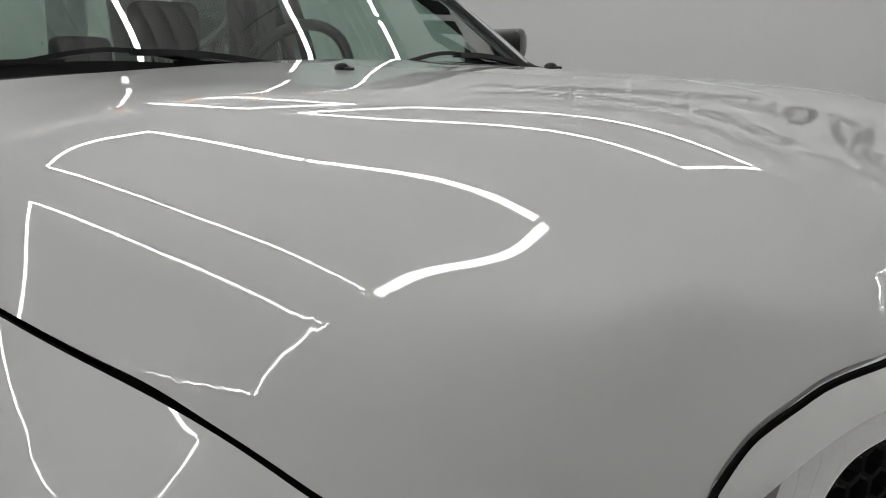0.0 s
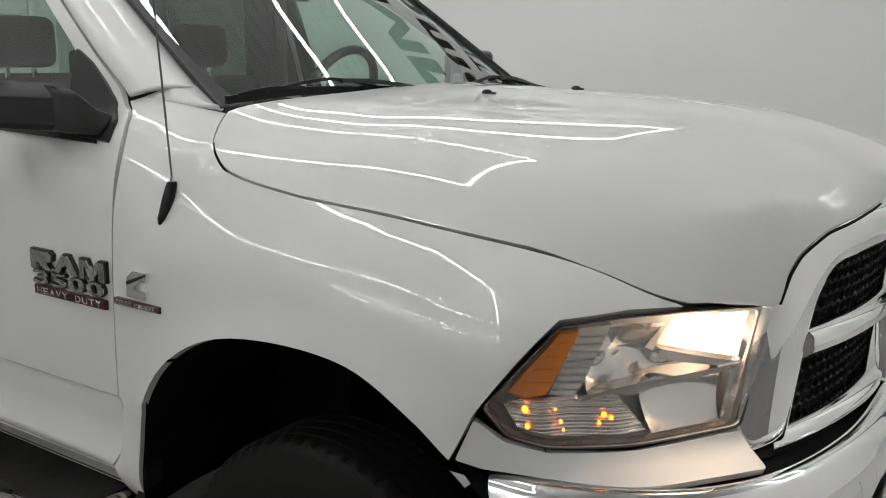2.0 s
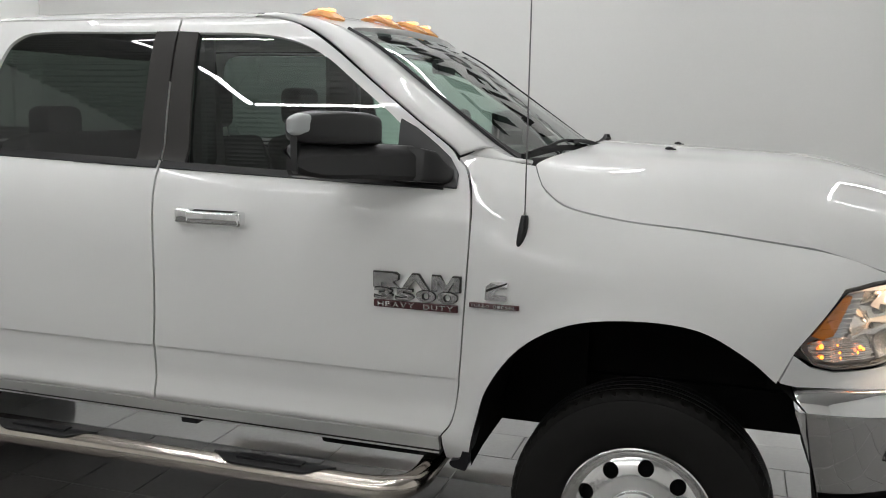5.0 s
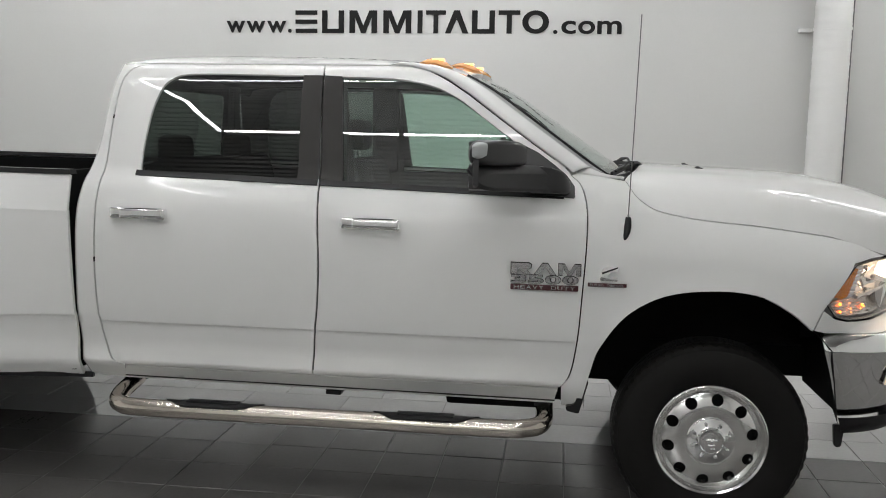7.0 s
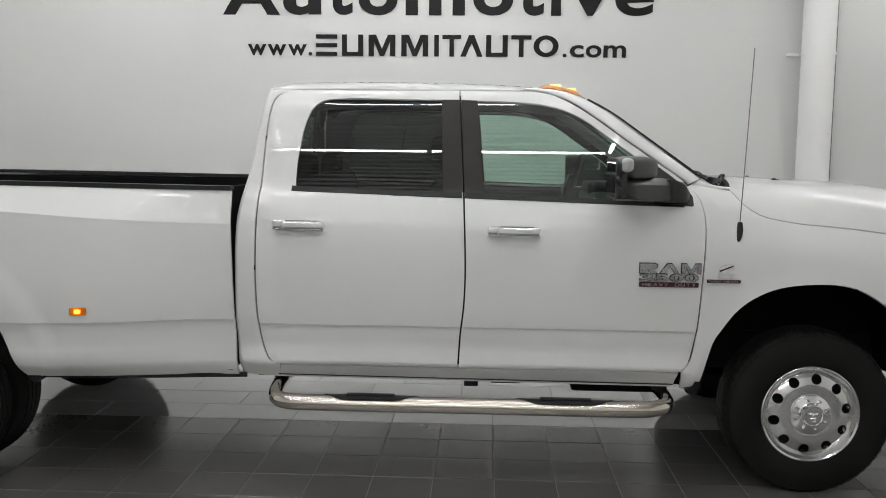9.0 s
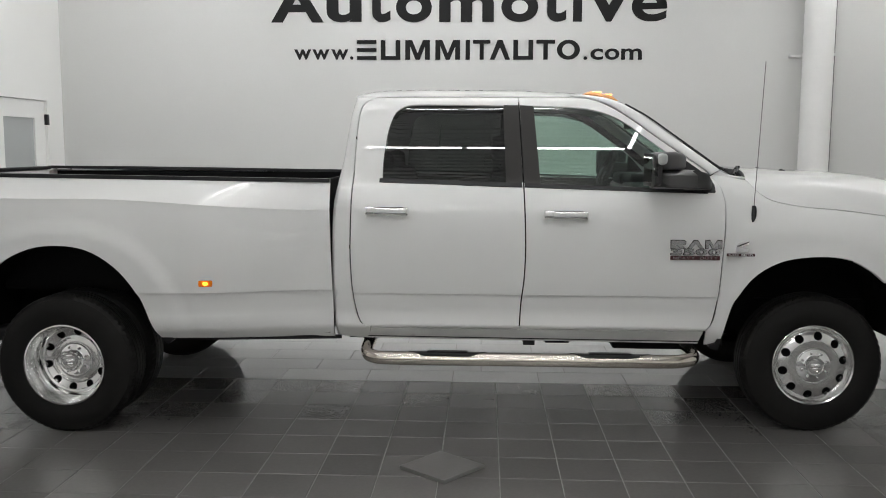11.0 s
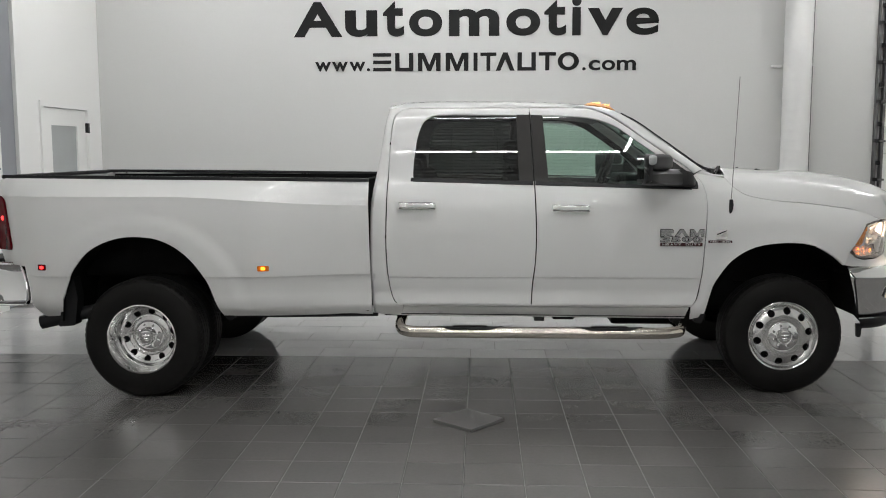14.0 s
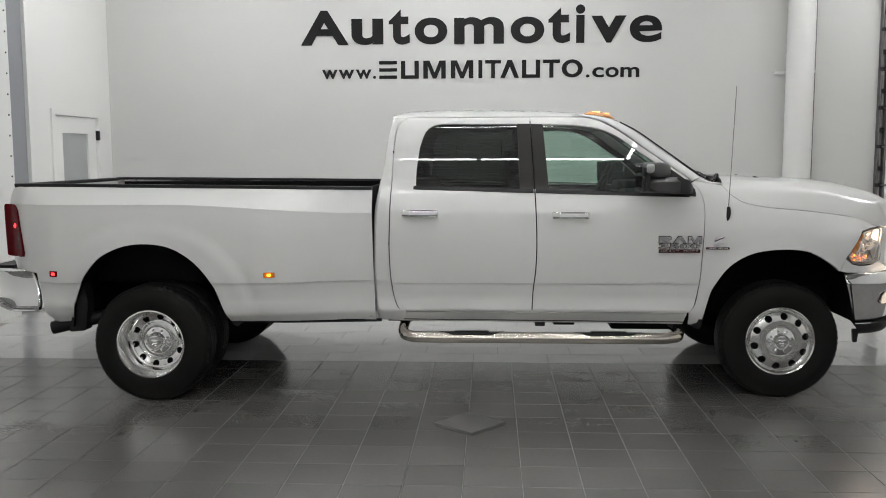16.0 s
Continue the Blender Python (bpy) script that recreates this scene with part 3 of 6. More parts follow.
FW_ROWS = (
    (0.885, 0.967, 0.978, 0.987, 0.994, 0.995, 0.995, 0.994, 0.990, 0.979, 0.958, 0.923, 0.875),
    (0.90, 0.955, 0.988, 0.994, 1.002, 1.003, 1.001, 0.995, 0.979, 0.953, 0.919, 0.875, 0.815),
    (0.91, 0.95, 0.985, 0.992, 1.0, 1.0, 0.996, 0.985, 0.955, 0.914, 0.87, 0.82, 0.76),
    (0.95, 0.97, 0.99, 0.995, 1.0, 0.999, 0.991, 0.971, 0.932, 0.882, 0.83, 0.78, 0.72),
    (0.97, 0.972, 0.977, 0.98, 0.986, 0.983, 0.968, 0.933, 0.878, 0.81, 0.75, 0.69, 0.62),
    (0.87, 0.875, 0.89, 0.895, 0.908, 0.914, 0.906, 0.86, 0.775, 0.68, 0.58, 0.48, 0.36),
    (0.70, 0.705, 0.71, 0.715, 0.725, 0.74, 0.75, 0.715, 0.63, 0.53, 0.42, 0.32, 0.20))
ARCH_F, ARCH_R = (-0.045, 0.52), (-4.32, 0.56)


W_WIN = table((1.36, 1.45, 1.58, 1.70, 1.82, 1.88, 1.93), (0.921, 0.897, 0.860, 0.822, 0.778, 0.748, 0.715))


def cab(x, z):
    t = max(-2.60 - x, 0) / 0.16
    return (x, -W_CAB(z) + (0.012 + 0.05 * sstep(1.40, 1.60, z)) * t ** 2.2, z)


def pane(x, z):
    return (x, 0.014 - W_WIN(z), z)


def spline(xs, ys):
    """A natural cubic spline through (x, y), straight beyond its ends."""
    xs, ys = np.array(xs, float), np.array(ys, float)
    n, h = len(xs), np.diff(xs)
    A, r = np.eye(n), np.zeros(n)
    for i in range(1, n - 1):
        A[i, i - 1:i + 2] = h[i - 1], 2 * (h[i - 1] + h[i]), h[i]
        r[i] = 6 * ((ys[i + 1] - ys[i]) / h[i] - (ys[i] - ys[i - 1]) / h[i - 1])
    m = np.linalg.solve(A, r)

    def f(x):
        i = int(min(max(np.searchsorted(xs, x) - 1, 0), n - 2))
        c = min(max(x, xs[0]), xs[-1])
        a, b, w = xs[i + 1] - c, c - xs[i], h[i]
        y = (m[i] * a ** 3 + m[i + 1] * b ** 3) / (6 * w) + (ys[i] / w - m[i] * w / 6) * a + (ys[i + 1] / w - m[i + 1] * w / 6) * b
        s = (m[i + 1] * b * b - m[i] * a * a) / (2 * w) + (ys[i + 1] - ys[i]) / w - (m[i + 1] - m[i]) * w / 6
        return y + s * (x - c)
    return f


# shoulder line where flank and hood meet; the hood's gap runs along it and turns up to the cowl
SH_Y = spline((-0.60, -0.378, -0.215, -0.10, 0.08, 0.33, 0.56, 0.682, 0.74, 0.797, 0.85, 0.92, 0.97), (0.917, 0.912, 0.901, 0.893, 0.880, 0.848, 0.795, 0.741, 0.688, 0.634, 0.588, 0.53, 0.49))
SH_Z = spline((-0.60, -0.378, -0.215, -0.10, 0.08, 0.33, 0.56, 0.682, 0.80, 0.92), (1.430, 1.362, 1.326, 1.307, 1.291, 1.261, 1.213, 1.168, 1.159, 1.159))
H_SIDE = spline((-0.06, 0.0, 0.05, 0.10, 0.15, 0.20, 0.30, 0.38, 0.50, 0.70, 0.95), (-0.068, 0.0, 0.055, 0.099, 0.129, 0.147, 0.172, 0.188, 0.203, 0.216, 0.222))
H_INV = spline([H_SIDE(0.01 * k) for k in range(-4, 26)], [0.01 * k for k in range(-4, 26)])
GAP_UP = table((-0.402, -0.381, -0.370, -0.332, -0.28, -0.22, -0.12), (0.088, 0.062, 0.047, 0.022, 0.004, 0.0, 0.0))


def flank(x):
    """How high the hood's flank stands over the shoulder line."""
    return 0.72 + 0.28 * sstep(-0.45, 0.05, x)


def EDGE_Z(x):
    return SH_Z(x) + (GAP_UP(x) if x < -0.12 else 0.0)


def EDGE_Y(x):
    return SH_Y(x) - (H_INV(GAP_UP(x) / flank(x)) if x < -0.12 else 0.0)


def crown(x):
    """Centre line of the hood behind its bend."""
    return 1.513 - 0.042 * (x + 0.30)


FW = [(table(FZ, row), spline(FZ[4:], row[4:])) for row in FW_ROWS]
FB = [spline(FX, [float(i == k) for i in range(len(FX))]) for k in range(len(FX))]


def wing(x, z):
    return sum(b(x) * (f if z < 0.95 else g)(z) for b, (f, g) in zip(FB, FW))


def fender(x, z):
    w = wing(x, z)
    g = SH_Z(x)
    if z > g:
        w = SH_Y(x) - H_INV((z - g) / flank(x))
    else:
        w += (SH_Y(x) - wing(x, g)) * math.exp(-(g - z) / 0.09)
    d = math.hypot((x - ARCH_F[0]) / 0.52, (z - ARCH_F[1]) / 0.50)
    w += 0.014 * math.exp(-((d - 1.0) / 0.10) ** 2) * sstep(0.42, 0.25, x)
    return (x, -w, z)


def mirrored(make):
    make(False)
    make(True)


def arc(pts, n=6):
    return [tuple(p) for p in crom(pts, n)]


FRONT_EDGE = arc([(-0.648, 0.592), (-0.609, 0.655), (-0.585, 0.80), (-0.572, 0.997), (-0.562, 1.188), (-0.562, 1.32), (-0.576, 1.40), (-0.598, 1.445), (-0.632, 1.475)])
PILLAR = arc([(-0.632, 1.478), (-0.665, 1.512), (-0.775, 1.588), (-0.94, 1.705), (-1.09, 1.813), (-1.205, 1.882), (-1.30, 1.918), (-1.42, 1.928)])
B_GAP = arc([(-1.722, 1.928), (-1.708, 1.70), (-1.692, 1.434), (-1.679, 1.10), (-1.684, 0.90), (-1.700, 0.75), (-1.709, 0.592)])
REAR_EDGE = arc([(-2.575, 0.594), (-2.635, 0.625), (-2.672, 0.75), (-2.690, 0.987), (-2.686, 1.25), (-2.680, 1.452), (-2.670, 1.70), (-2.652, 1.85), (-2.615, 1.905), (-2.55, 1.925), (-2.44, 1.928)])
WIN_F = [(-1.690, 1.428, 0.004), (-0.665, 1.395, 0.012), (-0.69, 1.435), (-0.76, 1.510), (-0.85, 1.597), (-0.985, 1.693), (-1.115, 1.790), (-1.21, 1.836), (-1.32, 1.864), (-1.45, 1.876), (-1.715, 1.880, 0.004)]
WIN_R = [(-2.515, 1.452, 0.02), (-1.705, 1.430, 0.004), (-1.730, 1.881, 0.004), (-2.27, 1.888), (-2.385, 1.882, 0.05), (-2.45, 1.845, 0.05), (-2.49, 1.74), (-2.513, 1.56)]


def inset(d):
    return lambda x, z: (x, -(W_CAB(z) - d), z)


def handle(parent, x, z, mirror):
    s = -1 if mirror else 1
    y = -0.985
    part("handle", box_bm(x + 0.05, x + 0.245, s * (y - 0.045), s * (y - 0.022), z - 0.024, z + 0.018, 0.009, 3), M_CHROME, parent, "chrome pull handle", True)
    part("handle_base", box_bm(x, x + 0.06, s * (y - 0.034), s * (y + 0.01), z - 0.024, z + 0.024, 0.010, 3), M_CHROME, parent, "", True)
    part("handle_base", box_bm(x + 0.215, x + 0.25, s * (y - 0.036), s * (y + 0.01), z - 0.028, z + 0.02, 0.010, 3), M_CHROME, parent, "", True)
    part("handle_cup", box_bm(x + 0.05, x + 0.225, s * (y - 0.004), s * (y + 0.006), z - 0.026, z + 0.02, 0.003), M_GREYPL, parent)


def doors(mirror):
    o = [p for p in FRONT_EDGE + PILLAR[1:] + B_GAP]
    d = sheet("front_door", o, cab, M_PAINT, truck, holes=[rounded(WIN_F, 0.08)], mirror=mirror, step=0.05, edge_step=0.03, rows=(0.770, 0.784, 0.7855, 0.792, 0.794, 0.81), label="white painted front door with tinted window")
    w = rounded([(-1.600, 1.428, 0.003), *WIN_F[1:-1], (-1.640, 1.878, 0.003)], 0.08)
    sheet("window", w, pane, M_SIDEGL, d, mirror=mirror, depth=0.004, step=0.06, label="clear green-tinted window glass").visible_shadow = False
    sheet("pillar_trim", [(-1.6925, 1.436), (-1.598, 1.430), (-1.638, 1.880), (-1.7185, 1.884), (-1.708, 1.70)], inset(-0.0015), M_GREYPL, d, mirror=mirror, depth=0.012, label="dark grey pillar trim")
    sheet("belt_trim", [(-1.690, 1.412), (-0.655, 1.382), (-0.662, 1.402), (-1.690, 1.434)], inset(-0.006), M_BLACK, d, mirror=mirror, depth=0.014)
    sheet("mirror_patch", rounded([(-0.825, 1.40), (-0.655, 1.387), (-0.69, 1.435), (-0.76, 1.510), (-0.825, 1.574)], 0.008), inset(0.004), M_BLACK, d, mirror=mirror, depth=0.012)
    handle(d, -1.58, 1.26, mirror)
    r = [p for p in REAR_EDGE] + [(x - 0.008, z) for x, z in B_GAP]
    d = sheet("rear_door", r, cab, M_PAINT, truck, holes=[rounded(WIN_R, 0.06)], mirror=mirror, step=0.05, edge_step=0.03, rows=(0.770, 0.784, 0.7855, 0.792, 0.794, 0.81), label="white painted rear door with dark window")
    w = rounded([WIN_R[0], (-1.795, 1.432, 0.003), (-1.812, 1.882, 0.003), *WIN_R[3:]], 0.06)
    sheet("window", w, pane, M_TINT, d, mirror=mirror, depth=0.004, step=0.06, label="dark privacy window glass").visible_shadow = False
    sheet("pillar_trim", [(-1.797, 1.432), (-1.7000, 1.436), (-1.716, 1.70), (-1.7265, 1.884), (-1.814, 1.884)], inset(-0.0015), M_GREYPL, d, mirror=mirror, depth=0.012, label="dark grey pillar trim")
    sheet("belt_trim", [(-2.53, 1.436), (-1.704, 1.412), (-1.704, 1.434), (-2.53, 1.458)], inset(-0.006), M_BLACK, d, mirror=mirror, depth=0.014)
    handle(d, -2.605, 1.275, mirror)


mirrored(doors)


def cab_sides(mirror):
    k = [(x - 0.008, z) for x, z in REAR_EDGE]
    rear = arc([(-2.668, 1.930), (-2.698, 1.80), (-2.725, 1.61), (-2.752, 1.45), (-2.778, 1.25), (-2.784, 1.0), (-2.782, 0.75), (-2.768, 0.525)])
    o = k[:-3] + [(-2.60, 1.932)] + rear + [(-2.60, 0.515), (-2.58, 0.584)]
    sheet("cab_corner", o, cab, M_PAINT, truck, mirror=mirror, step=0.04, edge_step=0.03)
    sheet("rocker", [(-2.578, 0.584), (-2.60, 0.515), (-0.672, 0.502), (-0.656, 0.582)], cab, M_PAINT, truck, mirror=mirror, step=0.03, depth=0.03)
    sheet("rocker_line", [(-2.60, 0.531), (-2.60, 0.524), (-0.668, 0.512), (-0.666, 0.519)], inset(-0.002), M_GREYPL, truck, mirror=mirror, step=0.1, depth=0.004)
    back = [[np.array(cab(x, z)) for x, z in rear]]
    back.append([p + np.array((-0.014, 0.012, 0)) for p in back[0]])
    back.append([p + np.array((-0.024, 0.05, 0)) for p in back[0]])
    loft("cab_back", back, M_PAINT, truck, mirror=mirror, out=(-1, 0, 0))
    inner = [(-2.72, 0.52), (-0.60, 0.52), (-0.58, 1.36), (-2.72, 1.42)]
    sheet("jamb", inner, inset(0.03), M_LINER, truck, mirror=mirror, step=0.2, depth=0)
    top = arc([(-0.66, 1.50), (-0.775, 1.60), (-0.94, 1.717), (-1.09, 1.822), (-1.22, 1.895), (-1.42, 1.922), (-2.5, 1.922), (-2.66, 1.86)])
    low = arc([(-0.72, 1.49), (-0.84, 1.59), (-1.0, 1.70), (-1.15, 1.80), (-1.28, 1.86), (-1.46, 1.885), (-2.44, 1.893), (-2.60, 1.84)])
    loft("door_seal", [[inset(0.026)(*p) for p in top], [inset(0.028)(*p) for p in low]], M_LINER, truck, mirror=mirror)


mirrored(cab_sides)


def cab_rear():
    """The cab's back panel with its window."""
    edge = [(-2.668, 1.930), (-2.698, 1.80), (-2.725, 1.61), (-2.752, 1.45), (-2.778, 1.25), (-2.784, 1.0), (-2.782, 0.75), (-2.768, 0.525)]
    at = table([z for x, z in edge[::-1]], [x for x, z in edge[::-1]])
    back = lambda y, z: (at(z) - 0.024, y, z)
    half = [(cab(at(z), z)[1] + 0.048, z) for z in np.linspace(0.53, 1.92, 24)]
    o = half + [(-0.35, 1.952), (0.35, 1.952)] + [(-y, z) for y, z in half[::-1]]
    w = rounded([(-0.66, 1.47), (0.66, 1.47), (0.60, 1.84), (-0.60, 1.84)], 0.05)
    p = sheet("cab_back_panel", o, back, M_PAINT, truck, holes=[w], step=0.08, edge_step=0.05, out=(-1, 0, 0), label="white cab back panel with a window")
    sheet("rear_window", w, lambda y, z: (at(z) - 0.016, y, z), M_REARGL, p, step=0.1, depth=0.004, out=(-1, 0, 0), label="tinted rear window glass").visible_shadow = False


cab_rear()


ROOF_C = table((-2.74, -2.60, -2.3, -1.8, -1.4, -1.2, -1.0), (1.965, 1.998, 2.008, 2.004, 1.988, 1.962, 1.912))
ROOF_E = table((-2.74, -2.5, -1.5, -1.3, -1.2, -1.1), (1.925, 1.934, 1.934, 1.925, 1.91, 1.888))


def roof(x, y):
    w = 0.716 - 0.045 * sstep(-1.35, -1.08, x)
    t = min(abs(y) / w, 1.0)
    ze, zc = ROOF_E(x), ROOF_C(x)
    return (x, y, ze + (zc - ze) * (1 - t ** 2.6))


def roof_panel():
    half = [(-2.70, 0.0), (-2.70, -0.55), (-2.69, -0.68), (-2.66, -0.712), (-2.5, -0.716), (-1.42, -0.716), (-1.30, -0.712), (-1.20, -0.70), (-1.125, -0.675), (-1.09, -0.55), (-1.06, -0.3), (-1.045, 0.0)]
    o = half + [(x, -y) for x, y in half[-2:0:-1]]
    sheet("roof", o, roof, M_PAINT, truck, step=0.06, edge_step=0.04, out=(0, 0, 1), depth=0.03)
    sheet("headliner", [(x * 0.985 - 0.03, y * 0.93) for x, y in o], lambda x, y: (x, y, roof(x, y)[2] - 0.05), M_GREYIN, truck, step=0.2, depth=0, out=(0, 0, -1))


roof_panel()

D_LINE = crom([(-1.43, -0.717, 1.936), (-1.31, -0.724, 1.926), (-1.20, -0.745, 1.892), (-1.082, -0.778, 1.822), (-0.932, -0.822, 1.713), (-0.768, -0.860, 1.597), (-0.658, -0.876, 1.521), (-0.622, -0.880, 1.489)], 6)
G_LINE = crom([(-1.30, -0.69, 1.936), (-1.18, -0.685, 1.915), (-1.10, -0.682, 1.893), (-0.975, -0.692, 1.826), (-0.82, -0.716, 1.716), (-0.675, -0.735, 1.612), (-0.575, -0.745, 1.54), (-0.53, -0.75, 1.508)], 6)
GLASS_EDGE = crom([(-1.10, -0.676, 1.888), (-0.975, -0.686, 1.820), (-0.82, -0.71, 1.710), (-0.675, -0.729, 1.606), (-0.53, -0.745, 1.502), (-0.455, -0.752, 1.452)], 6)


def pillars(mirror):
    mid = [(a + b) / 2 + np.array((0.012, -0.008, 0.012)) for a, b in zip(D_LINE, G_LINE)]
    q1 = [(a * 0.75 + b * 0.25) + np.array((0.008, -0.007, 0.008)) for a, b in zip(D_LINE, G_LINE)]
    loft("windshield_pillar", [D_LINE, q1, mid, G_LINE], M_PAINT, truck, mirror=mirror, out=(0.5, -1, 0.5), depth=0.012)
    sweep("glass_moulding", [np.array((p[0] + 0.006, (-1 if mirror else 1) * (p[1] - 0.002), p[2] + 0.004)) for p in GLASS_EDGE], ring(0.009, 6), M_BLACK, truck)


mirrored(pillars)


def windshield():
    rows = []
    for i, p in enumerate(GLASS_EDGE):
        k = i / (len(GLASS_EDGE) - 1)
        bow = 0.075 + 0.065 * k
        rows.append([(p[0] + bow * (1 - u * u), -p[1] * u * 1.0, p[2] + 0.012 * (1 - u * u) * (1 - k)) for u in np.linspace(-1, 1, 21)])
    g = loft("windshield", rows, M_GLASS, truck, out=(1, 0, 1), label="green-tinted windshield")
    g.visible_shadow = False
    band = [[(x + 0.002, y, z - 0.003) for x, y, z in rows[i]] for i in (0, 1, 2)]
    loft("shade_band", band[:2], M_BLACK, truck, out=(1, 0, 1))
    up = [[(x + 0.003, y, z + 0.003) for x, y, z in row] for row in rows]
    loft("frit_band", up[-3:], M_BLACK, truck, out=(1, 0, 1), label="black glass border")
    for side in (0, 1):
        cols = [[], [], []]
        for i, row in enumerate(up):
            k = i / (len(up) - 1)
            r = row if side == 0 else row[::-1]
            w = 0.35 + 0.95 * k ** 5
            for c, f in zip(cols, (0.0, 0.5 * w, w)):
                j = min(int(f), 18)
                c.append(tuple(np.array(r[j]) * (1 - (f - j)) + np.array(r[j + 1]) * (f - j)))
        loft("frit_band", cols, M_BLACK, truck, out=(1, 0, 1))
    return rows


WS = windshield()


def sticker():
    def on_glass(u, v):
        """A point of the windshield's inner face: u across, v down the rows of the glass."""
        i = min(int(v), len(WS) - 2)
        j = min(int(u), 19)
        a, b = (Vector(WS[q][j]).lerp(Vector(WS[q][j + 1]), u - j) for q in (i, i + 1))
        return a.lerp(b, v - i) + Vector((-0.004, 0, -0.004))
    g = loft("sticker", [[on_glass(u, v) for u in np.linspace(U0, U1, 5)] for v in np.linspace(3.4, 6.3, 4)], M_LAMPGREY, truck, out=(1, 0, 1), label="pale sticker inside the windshield")
    for k in range(4):
        u = U0 + (U1 - U0) * (0.2 + 0.16 * k)
        rows = [[on_glass(q, v) + Vector((0.003, 0, 0.003)) for q in (u, u + (U1 - U0) * 0.10)] for v in (4.3, 5.5)]
        loft("writing_bar", rows, M_GREYPL, g, out=(1, 0, 1))


U0, U1 = (0.9, 3.6) if WS[0][0][1] < 0 else (19.1, 16.4)
sticker()


# hood: centre line, outer edge and nose blended
H_E = [np.array((x, -EDGE_Y(x), EDGE_Z(x))) for x in np.linspace(-0.402, 0.682, 59)]
H_F = crom([(0.905, 0, 1.320), (0.90, -0.18, 1.318), (0.889, -0.36, 1.310), (0.872, -0.462, 1.301), (0.841, -0.529, 1.284), (0.812, -0.569, 1.248), (0.799, -0.606, 1.164)], 7)

R_C = np.array(crom([tuple(p) for p in H_F[::3]], 9))
R_P, R_Z = R_C[:, :2], R_C[:, 2]
R_T = np.gradient(R_P, axis=0)
R_N = np.stack([-R_T[:, 1], R_T[:, 0]], 1) / np.linalg.norm(R_T, axis=1)[:, None]


def L_Y(x):
    return sum(SH_Y(x + 0.03 * k) for k in (-2, -1, 0, 1, 2)) / 5


def L_Z(x):
    return sum(SH_Z(x + 0.03 * k) for k in (-2, -1, 0, 1, 2)) / 5


def hood_mid(x, a):
    """The hood behind its bend: flanks up from the edge, then a gently crowned top."""
    k = (SH_Y(x + 0.01) - SH_Y(x - 0.01)) / 0.02
    d = max((SH_Y(x) - a) / math.sqrt(1 + k * k), -0.05)
    side = SH_Z(x) + H_SIDE(d) * flank(x)
    t = min(max((d - 0.10) / 0.47, 0), 1)
    t = t * t * t * (10 - 15 * t + 6 * t * t)
    return side + (crown(x) - 0.11 * a * a - side) * t


def hood_top(x, y):
    a = abs(y)
    u = (x - 0.53) / 0.06
    run = 0.06 * math.log1p(math.exp(u))
    z = hood_mid(x - run, a + 0.12 * run) - (0.33 - 0.12 * sstep(0.0, 0.6, a)) * run - 1.0 * max(0, x - 0.74) ** 2
    if x > 0.40:
        # the tall wall above lamp and grille
        k = (L_Y(x + 0.01) - L_Y(x - 0.01)) / 0.02
        d = max((L_Y(x) - a) / math.sqrt(1 + k * k), -0.05)
        steep = 1.9 + 1.7 * sstep(0.55, 0.82, x)
        rest = SH_Z(x) - L_Z(x) + steep * (SH_Y(x) - L_Y(x)) / math.sqrt(1 + k * k)
        wall = L_Z(x) + steep * d - 2.0 * d * d + rest * math.exp(-max(d, 0) / 0.03)
        r = 0.012 + 0.07 * sstep(0.40, 0.72, x)
        h = min(max(0.5 + 0.5 * (z - wall) / r, 0), 1)
        z = z + (wall - z) * h - r * h * (1 - h) * sstep(0.40, 0.5, x)
    if x > 0.60:
        # rolled down to the rim above the grille
        f = R_P - np.array((x, -a))
        w = np.exp(-(f * f).sum(1) / (2 * 0.022 ** 2) + (f * f).sum(1).min() / (2 * 0.022 ** 2))
        w /= w.sum()
        wall, r = (w * (R_Z + 2.4 * (f * R_N).sum(1))).sum(), 0.05
        h = min(max(0.5 + 0.5 * (z - wall) / r, 0), 1)
        z = z + (wall - z) * h - r * h * (1 - h)
    return (x, y, z)


